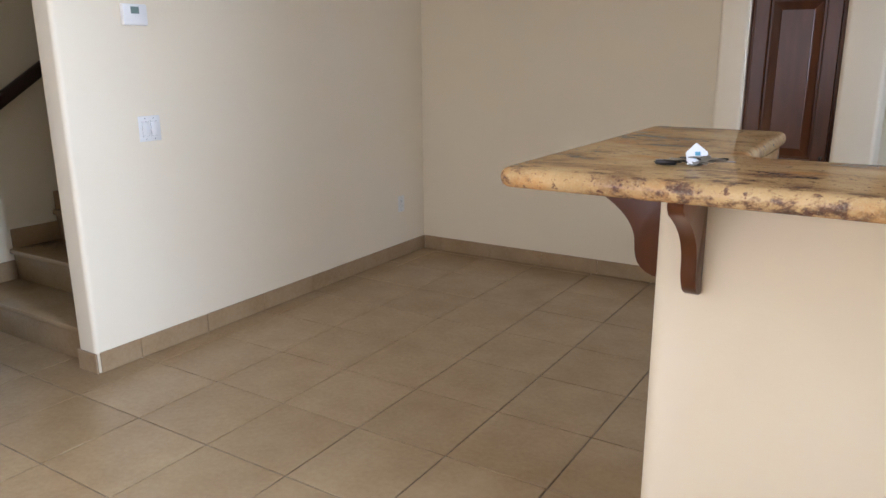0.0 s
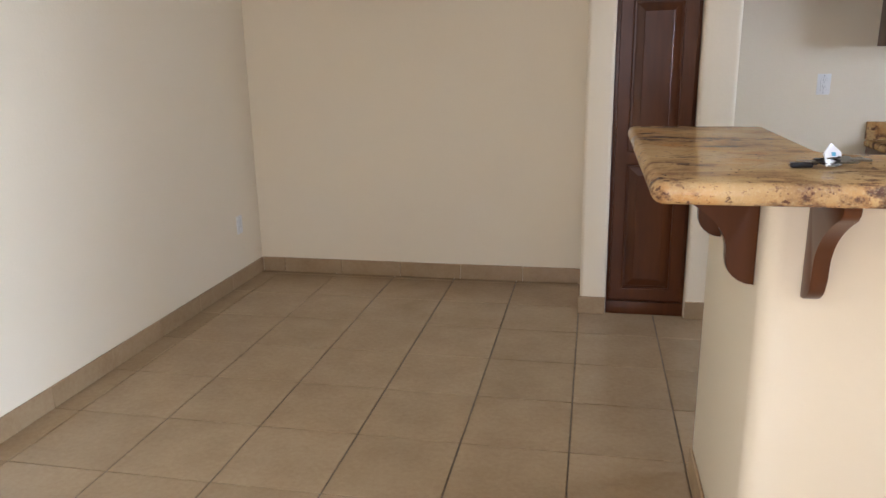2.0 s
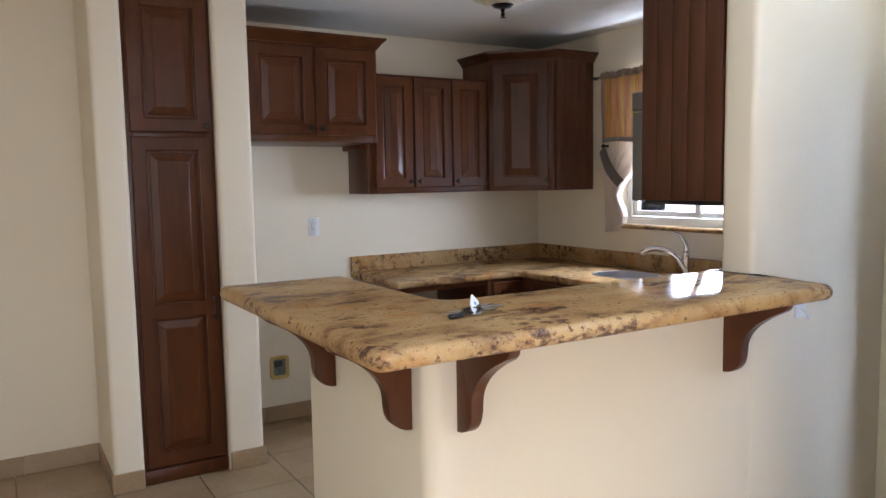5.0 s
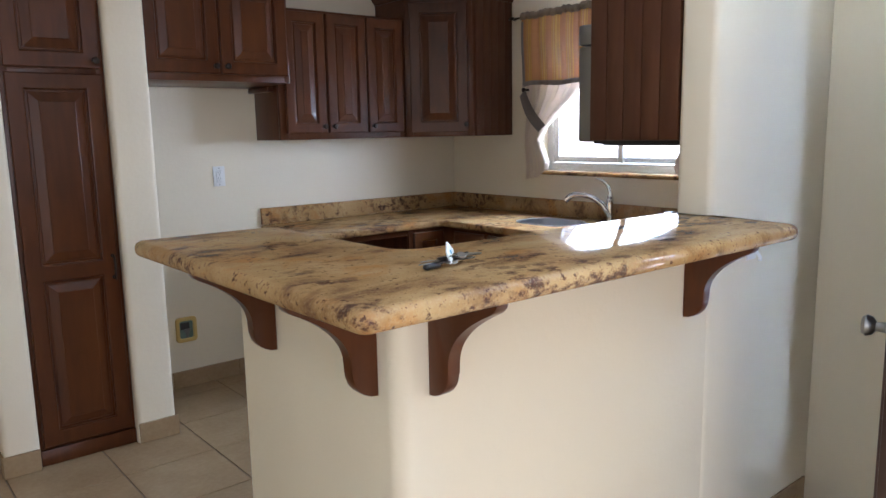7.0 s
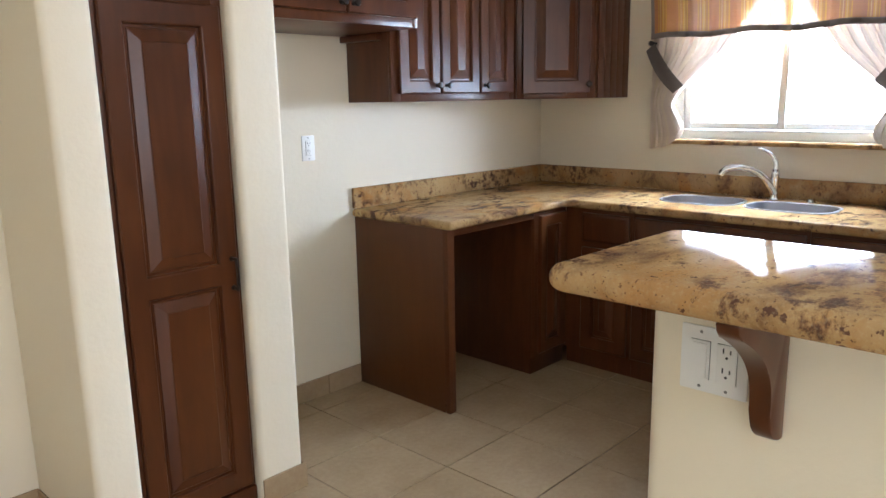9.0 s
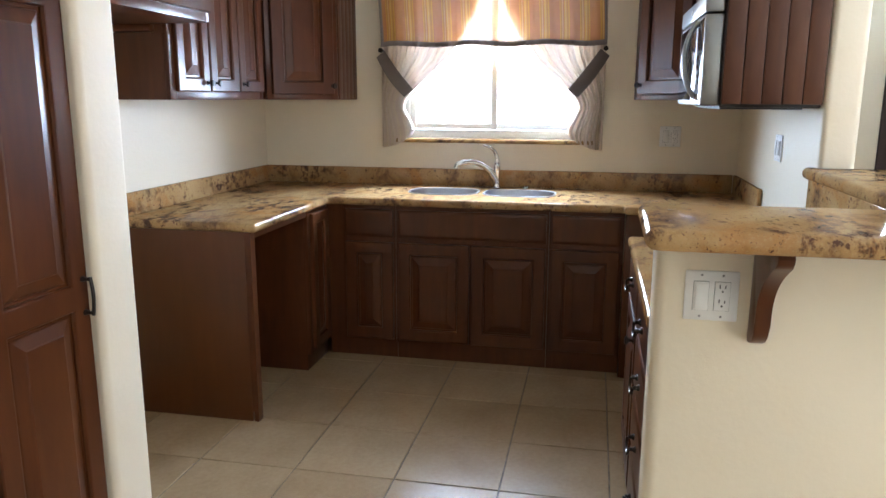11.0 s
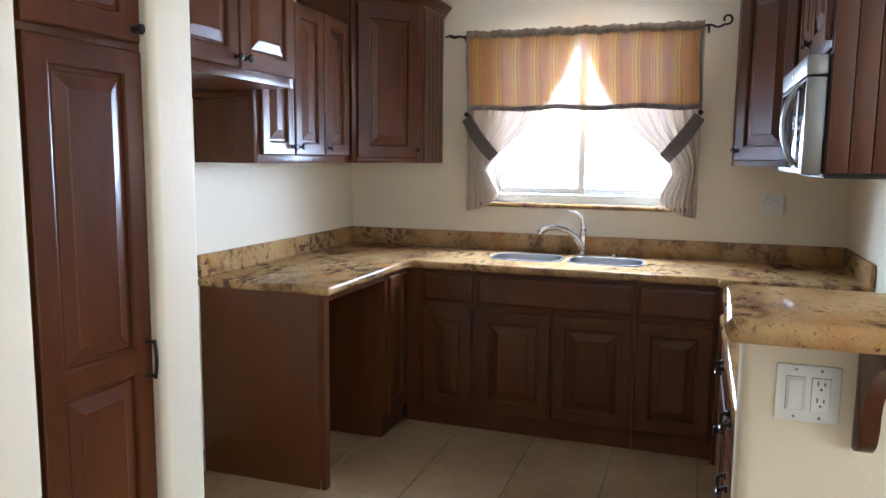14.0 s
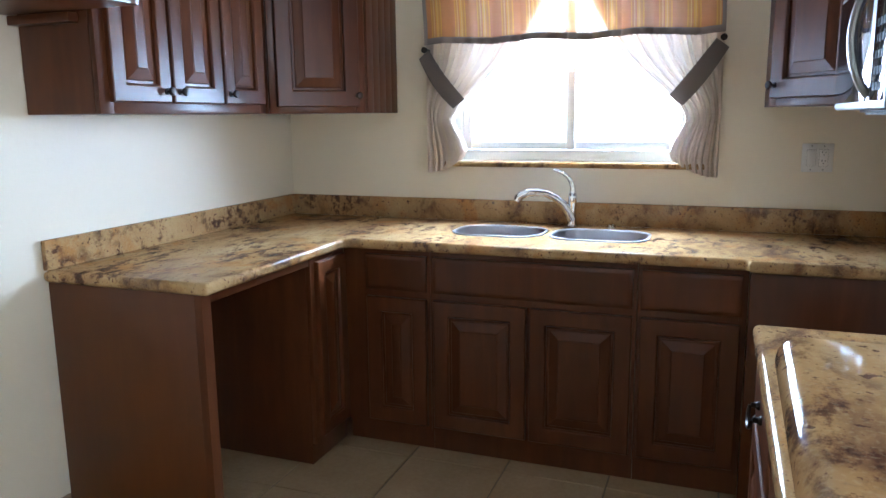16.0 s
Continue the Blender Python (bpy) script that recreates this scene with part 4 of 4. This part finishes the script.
def curtains():
    rod = thing("curtain_rod", "black wrought iron curtain rod with scrolled ends", "curtain rod")
    part("rod", tube(bmesh.new(), [(2.345, 3.80, 2.162), (2.345, 3.1, 2.164), (2.345, 2.42, 2.166)], 0.007), M_BRONZE, rod)
    twist = [(2.345 + 0.008 * math.sin(k * 1.1), 3.80 + 0.0088 * k, 2.161 + 0.004 * math.sin(k * 0.9) + 0.0005 * k) for k in range(13)]
    part("finial", tube(bmesh.new(), twist, [0.007] * 4 + [0.010] * 5 + [0.008, 0.006, 0.005, 0.004]), M_BRONZE, rod)
    curl = [(2.345, 2.42 - 0.06 * k / 4, 2.166 - 0.012 * math.sin(math.pi * k / 4)) for k in range(5)]
    curl += [(2.345, 2.345 - 0.026 * math.sin(a) * (1 - a / 14), 2.192 - 0.026 * math.cos(a) * (1 - a / 14)) for a in [0.45 * k for k in range(13)]]
    part("finial", tube(bmesh.new(), curl, 0.006), M_BRONZE, rod)
    for y in (3.785, 2.435):
        part("bracket", tube(bmesh.new(), [(2.414, y, 2.14), (2.385, y, 2.142), (2.35, y, 2.155)], 0.007), M_BRONZE, rod)
    c = thing("curtains", "striped ochre and rust cafe curtains with a valance and tie-backs", "curtain")

    def wav(u, v, k, amp, ph):
        return amp * (math.sin(k * u * 2 * math.pi + ph + 0.6 * math.sin(3 * u * 6.28)) + 0.4 * math.sin(2.3 * k * u * 6.28 + 1.3 * ph))

    def val(u, v):
        y = CY + HALF * (1 - 2 * u) + 0.006 * math.sin(v * 5)
        z = 2.178 - v * 0.445 + 0.006 * math.sin(u * 19) * v + 0.004 * math.sin(u * 51) * (1 - v)
        return Vector((2.318 + wav(u, v, 9, 0.006 + 0.006 * v, 0.4), y, z)), u * 1.3

    sheet("valance", val, 120, 14, M_VALANCE, c, "striped ochre valance lit from behind")

    def hem(u, v):
        p, t = val(u, 0.935 + 0.065 * v)
        return p + Vector((-0.004, 0, -0.003)), t

    sheet("valance_hem", hem, 120, 2, M_TIE, c, "dark brown hem band")

    def head(u, v):
        p, t = val(u, 0.10 * v)
        return p + Vector((-0.007 - 0.010 * math.sin(math.pi * v), 0, 0.008 + 0.003 * math.sin(u * 170))), t

    sheet("valance_header", head, 160, 6, M_HEADER_SHADE, c, "gathered rod pocket, shade put into its colour")
    for e0, e1 in ((0.0, 0.012), (0.988, 1.0)):
        def edge(u, v, e0=e0, e1=e1):
            p, t = val(e0 + (e1 - e0) * u, 0.1 + 0.9 * v)
            return p + Vector((-0.003, 0, 0)), t

        sheet("side_hem", edge, 2, 14, M_TIE, c)
    for s, ph in ((1, 0.0), (-1, 2.0)):
        def inner(v):
            # distance of the inner hem from the outer one, down the drop
            stops = [(0.0, 0.645), (0.12, 0.612), (0.25, 0.555), (0.42, 0.455), (0.50, 0.395), (0.57, 0.318), (0.63, 0.245), (0.68, 0.190), (0.735, 0.150), (0.77, 0.142), (0.83, 0.165), (0.91, 0.198), (0.95, 0.205), (1.0, 0.190)]
            for (a, p), (b, q) in zip(stops, stops[1:]):
                if v <= b:
                    f = (v - a) / (b - a)
                    return p + (q - p) * f
            return stops[-1][1]

        def tier(u, v, s=s, ph=ph):
            w = inner(v)
            squeeze = 1 - 0.35 * math.exp(-((v - 0.715) / 0.09) ** 2)
            d = u ** (1.0 + 0.5 * (1 - squeeze)) * w
            amp = 0.008 + 0.016 * min(1, v / 0.6)
            y = CY + s * (HALF + 0.004 - d)
            z = 2.160 - 1.020 * v + 0.075 * u ** 2 * max(0.0, v - 0.75) / 0.25
            return Vector((2.372 - 0.012 * u * (v > 0.5) + wav(u, v, 7, amp, ph), y, z)), u * 0.66

        sheet("tier_curtain", tier, 70, 40, M_SHEER, c, "sheer striped curtain drawn to the side")
        bm = bmesh.new()
        a, b = Vector((2.325, CY + s * 0.652, 1.690)), Vector((2.322, CY + s * 0.480, 1.462))
        d = (b - a).normalized()
        side = Vector((0, -d.z, d.y))
        rows = []
        for k in range(9):
            f = k / 8
            p = a.lerp(b, f) + Vector((-0.022 * math.sin(math.pi * f), 0, -0.012 * math.sin(math.pi * f)))
            w = 0.032 + 0.006 * math.sin(math.pi * f * 0.8)
            rows.append([bm.verts.new(p - side * w), bm.verts.new(p - side * w * 0.3 - Vector((0.006, 0, 0))), bm.verts.new(p + side * w * 0.3 - Vector((0.006, 0, 0))), bm.verts.new(p + side * w)])
        for r0, r1 in zip(rows, rows[1:]):
            for k in range(3):
                bm.faces.new((r0[k], r0[k + 1], r1[k + 1], r1[k]))
        ext = bmesh.ops.solidify(bm, geom=bm.faces[:], thickness=0.004)
        part("tie_back", bm, M_TIE, c, "dark brown tie-back band")
        part("tie_hook", lathe(bmesh.new(), [(0.008, 0), (0.008, 0.07), (0.014, 0.072), (0.014, 0.082), (0.006, 0.086)], 12, pose(2.414, CY + s * 0.655, 1.712, 0, -90, 0)), M_BRONZE, c)


curtains()


# ---- wall plates ----
def wall_plate(name, label, m, w, h, kinds):
    """A plate in local x and z, facing -y, with one insert for each gang."""
    c = thing(name, label, "outlet" if "outlet" in name else "switch", m)
    part("plate", boxed(-w / 2, w / 2, -0.006, 0.0, -h / 2, h / 2, 0.003), M_WHITE, c)
    n = len(kinds)
    for k, kind in enumerate(kinds):
        x = (k - (n - 1) / 2) * 0.046
        # solid dark pieces stand in for the shade in gap and slots
        part("gap", boxed(x - 0.0171, x + 0.0171, -0.0066, -0.0054, -0.0341, 0.0341), M_SLOT, c)
        part("insert", boxed(x - 0.0165, x + 0.0165, -0.009, -0.0055, -0.0335, 0.0335, 0.001), M_WHITE, c)
        if kind == "outlet":
            for z in (-0.017, 0.017):
                for dx, hh in ((-0.006, 0.009), (0.006, 0.007)):
                    part("slot", boxed(x + dx - 0.0012, x + dx + 0.0012, -0.0096, -0.0088, z + 0.002, z + 0.002 + hh), M_SLOT, c)
                part("slot", lathe(bmesh.new(), [(0.0024, 0), (0.0024, 0.0008)], 8, pose(x, -0.0088, z - 0.005, 90, 0, 0)), M_SLOT, c)
        else:
            part("rocker", turned(boxed(x - 0.013, x + 0.013, -0.013, -0.0088, -0.030, 0.030, 0.0015), Matrix.Identity(4)), M_WHITE, c)
        for z in (-0.048, 0.048):
            part("screw", lathe(bmesh.new(), [(0.003, 0), (0.0025, 0.001)], 8, pose(x, -0.0058, z, 90, 0, 0)), M_STEEL, c)
    return c


wall_plate("wall_outlet", "white duplex outlet on the kitchen wall", pose(0.590, 4.5555, 1.222), 0.072, 0.116, ["outlet"])
wall_plate("wall_switch_outlet", "white two-gang plate with rocker switch and outlet on half wall", pose(-0.3155, 2.222, 1.0, 0, 0, -90), 0.117, 0.116, ["switch", "outlet"])
wall_plate("wall_switch_outlet", "white two-gang plate with a switch and an outlet beside the window", pose(2.4145, 2.072, 1.224, 0, 0, -90), 0.117, 0.116, ["switch", "outlet"])
wall_plate("wall_switch", "white two-gang rocker switch plate on the living wall", pose(-2.8915, 2.155, 1.095, 0, 0, 90), 0.117, 0.118, ["switch", "switch"])
wall_plate("wall_outlet", "white outlet low on the dining wall", pose(-2.8915, 4.17, 0.39, 0, 0, 90), 0.072, 0.116, ["outlet"])
wall_plate("wall_switch", "white two-gang switch plate on the range wall", pose(1.48, 1.6955, 1.225, 0, 0, 180), 0.117, 0.116, ["switch", "switch"])


def thermostat():
    c = thing("thermostat", "white wall thermostat with a small grey display", "thermostat", pose(-2.8915, 2.128, 1.605, 0, 0, 90))
    part("case", boxed(-0.062, 0.062, -0.028, 0.0, -0.046, 0.046, 0.006), M_WHITE, c)
    part("display", boxed(-0.024, 0.018, -0.0296, -0.0275, 0.004, 0.034, 0.001), M_LCD, c)
    for x in (-0.015, 0.0, 0.015):
        part("button", boxed(x - 0.005, x + 0.005, -0.0305, -0.0275, -0.008, -0.002, 0.001), M_WHITE, c)


thermostat()


def water_box():
    c = thing("water_supply_box", "yellow plastic recessed water outlet box near the floor", "outlet box", pose(0.328, 4.5555, 0.345))
    o = rounded([(-0.062, -0.074), (0.062, -0.074), (0.062, 0.074), (-0.062, 0.074)], 0.022, 5)
    i = rounded([(-0.040, -0.052), (-0.040, 0.052), (0.040, 0.052), (0.040, -0.052)], 0.012, 5)
    bm = slab(bmesh.new(), [o, i], 0.0, 0.016, 0.005, 3)
    part("frame", turned(bm, pose(0, 0, 0, 90, 0, 0)), M_YELLOW, c)
    part("recess", boxed(-0.041, 0.041, -0.002, -0.0005, -0.053, 0.053), M_LCD, c, "dull grey recess")
    part("opening", boxed(-0.032, 0.020, -0.0035, -0.002, 0.0, 0.040, 0.001), M_SLOT, c, "dark opening of the box")
    bm = lathe(bmesh.new(), [(0.008, 0.0), (0.008, 0.02), (0.012, 0.022), (0.012, 0.036), (0.005, 0.038)], 12, pose(0.004, -0.011, -0.045))
    part("valve", bm, M_STEEL, c)
    part("valve_handle", boxed(-0.016, 0.024, -0.015, -0.005, -0.012, 0.004, 0.003), M_STEEL, c)


water_box()

clip = thing("wall_hook", "small white plastic hook on the wall under the bar end", "hook", pose(1.13, 1.5695, 1.045))
part("plate", boxed(-0.03, 0.03, -0.006, 0.0, -0.022, 0.026, 0.003), M_WHITE, clip)
part("hook", tube(bmesh.new(), [(0.0, -0.005, 0.012), (0.0, -0.022, 0.004), (0.0, -0.034, -0.010), (0.0, -0.034, -0.022)], 0.006, 8), M_WHITE, clip)


# ---- keys on the bar ----
def keys():
    c = thing("keys", "bunch of metal keys with white house-shaped tag on the bar", "keys", pose(-0.225, 1.505, 1.191))
    rng = random.Random(5)
    ring = [(0.016 * math.cos(2 * math.pi * k / 24), 0.016 * math.sin(2 * math.pi * k / 24), 0.009 + 0.004 * math.sin(2 * math.pi * k / 24)) for k in range(25)]
    part("ring", tube(bmesh.new(), ring, 0.0016, 6), M_STEEL, c)
    turns = [190, 172, 158, 12, 342, 24, 207, 4, 350, 178, 148, 328, 184, 30]
    reach = [0.030, 0.022, 0.010, 0.016, 0.022, 0.004, 0.012, 0.030, 0.0, -0.020, -0.006, 0.004, -0.032, -0.012]
    for k, (a, far) in enumerate(zip(turns, reach)):
        blade = [(0.012, -0.004), (0.055, -0.0035), (0.060, 0.0), (0.056, 0.0035), (0.046, 0.0035), (0.043, 0.005), (0.038, 0.0035), (0.034, 0.005), (0.03, 0.0035), (0.012, 0.004)]
        bm = prism(bmesh.new(), blade, -0.001, 0.001)
        lathe(bm, [(0.011, -0.0014), (0.0125, 0.0), (0.011, 0.0014)], 14, Matrix.Translation((0.006, 0, 0)))
        bm.transform(Matrix.Scale(0.85, 4))
        turned(bm, pose(far * math.cos(radians(a)), far * math.sin(radians(a)), 0.0065 + 0.0030 * (k % 5), rng.uniform(-35, 35), rng.uniform(-7, 3), a))
        part("key", bm, M_KEY if k % 3 else M_BRONZE, c)
    bm = slab(bmesh.new(), [rounded([(-0.078, -0.007), (-0.034, -0.009), (-0.034, 0.009), (-0.078, 0.007)], 0.006, 4)], 0.001, 0.012, 0.004, 3)
    part("fob", turned(bm, pose(0, 0, 0, 0, 0, 12)), M_BLACK, c, "black plastic key fob")
    bm = prism(bmesh.new(), rounded([(-0.021, 0.0), (0.021, 0.0), (0.023, 0.026), (0.0, 0.046), (-0.023, 0.026)], 0.003, 3), -0.0015, 0.0015, pose(0.008, -0.004, 0.004, 72, 0, 34))
    tag = part("tag", bm, M_TAG, c, "white house-shaped key tag")
    for z0, z1, w in ((0.012, 0.016, 0.010), (0.019, 0.027, 0.007)):
        bm = boxed(-w + 0.003, w, z0, z1, 0.0016, 0.0021)
        part("print", turned(bm, pose(0.008, -0.004, 0.004, 72, 0, 34)), M_TAGBLUE, tag)


keys()


# ---- ceiling lamps, switched off ----
def bowl_lamp(name, label, at, r, drop):
    c = thing(name, label, "lamp", at)
    h = r * 0.52
    prof = [(r * math.sin(a), drop + h * (1 - math.cos(a))) for a in [math.pi / 2 * k / 12 for k in range(1, 13)]]
    prof += [(r * 0.985 * math.sin(a), drop + 0.004 + h * (1 - math.cos(a))) for a in [math.pi / 2 * k / 12 for k in range(12, 0, -1)]]
    part("bowl", lathe(bmesh.new(), prof, 36), M_BOWL, c, "cream alabaster glass bowl")
    part("finial", lathe(bmesh.new(), [(0.004, drop - 0.052), (0.014, drop - 0.050), (0.006, drop - 0.044), (0.010, drop - 0.034), (0.006, drop - 0.026), (0.011, drop - 0.018), (0.009, drop - 0.012), (0.036, drop - 0.007), (0.050, drop + 0.004), (0.03, drop + 0.014)], 16), M_BRONZE, c)
    part("stem", lathe(bmesh.new(), [(0.006, drop), (0.006, -0.03), (0.06, -0.024), (0.07, -0.004), (0.07, 0.0)], 18), M_BRONZE, c)
    rim = [((r + 0.003) * math.cos(2 * math.pi * k / 36), (r + 0.003) * math.sin(2 * math.pi * k / 36), drop + h) for k in range(37)]
    part("rim", tube(bmesh.new(), rim, 0.006, 8), M_BRONZE, c)
    for k in range(3):
        a = 2 * math.pi * k / 3
        p = Vector((math.cos(a), math.sin(a), 0))
        part("arm", tube(bmesh.new(), [p * r + Vector((0, 0, drop + h)), p * r * 0.75 + Vector((0, 0, drop * 0.55 + h * 0.6)), p * 0.03 + Vector((0, 0, min(-0.03, drop * 0.3)))], 0.005, 8), M_BRONZE, c)


bowl_lamp("ceiling_lamp", "semi-flush ceiling lamp with a cream glass bowl", pose(0.80, 2.78, CEIL), 0.17, -0.215)
bowl_lamp("chandelier", "hanging bowl lamp with a dark bronze finial over the dining floor", pose(-1.83, 3.0, CEIL), 0.24, -0.742)


# ---- tiled skirting and floor pieces ----
def skirting(name, a, b, out, pitch=0.406, h=0.100, start=0.0):
    """Tile skirting from a to b on the floor plan, standing out by 10 mm towards out."""
    a, b, out = Vector((*a, 0)), Vector((*b, 0)), Vector((*out, 0))
    base = tagged(new(name), "beige ceramic tile skirting", kind="structure")
    length = (b - a).length
    d = (b - a) / length
    s = 0.0
    nxt = pitch - start
    while s < length - 0.004:
        e = min(nxt, length)
        m = Matrix(((d.x, out.x, 0, a.x + d.x * s), (d.y, out.y, 0, a.y + d.y * s), (0, 0, 1, 0), (0, 0, 0, 1)))
        bm = turned(boxed(0.001, e - s - 0.001, 0.0005, 0.0105, 0.0005, h, 0.003, seg=1), m)
        part("tile", bm, M_TILE, base)
        s, nxt = e, e + pitch


skirting("baseboard_1", (-2.892, 1.760), (-2.892, 4.463), (1, 0), start=0.19)
skirting("baseboard_2", (-2.880, 4.465), (-0.733, 4.465), (0, -1), start=0.25)
skirting("baseboard_3", (-0.731, 4.453), (-0.731, 3.915), (-1, 0), start=0.1)
skirting("baseboard_4", (-0.742, 3.915), (-0.590, 3.915), (0, -1))
skirting("baseboard_5", (-0.168, 3.905), (0.024, 3.905), (0, -1))
skirting("baseboard_6", (0.013, 3.905), (0.013, 4.545), (1, 0))
skirting("baseboard_7", (0.025, 4.556), (0.850, 4.556), (0, -1), start=0.2)
skirting("baseboard_8", (-0.315, 2.318), (-0.315, 1.610), (-1, 0), start=0.1)
skirting("baseboard_9", (-0.275, 1.570), (1.628, 1.570), (0, -1), start=0.2)
skirting("baseboard_10", (-3.03, 1.747), (-2.882, 1.747), (0, -1))

P, X0, Y0 = 0.406, -0.735, 2.79
tile_mesh = finish(boxed(-P / 2 + 0.0025, P / 2 - 0.0025, -P / 2 + 0.0025, P / 2 - 0.0025, -0.006, 0.0, 0.0018, seg=1), "tile", M_TILE)
rng = random.Random(11)
far = bmesh.new()
for i in range(-9, 8):
    for j in range(-13, 5):
        x, y = X0 + P * (i + 0.5), Y0 + P * (j + 0.5)
        if y > -0.6 and x > -3.3:
            t = new("tile", tile_mesh)
            t.parent = floor
            t.location = (x, y, rng.uniform(-0.0006, 0.0004))
        else:
            box(far, x - P / 2 + 0.0025, x + P / 2 - 0.0025, y - P / 2 + 0.0025, y + P / 2 - 0.0025, -0.006, 0.0)
rest = part("far_tiles", far, M_TILE, floor)
tagged(rest, kind="stuff")
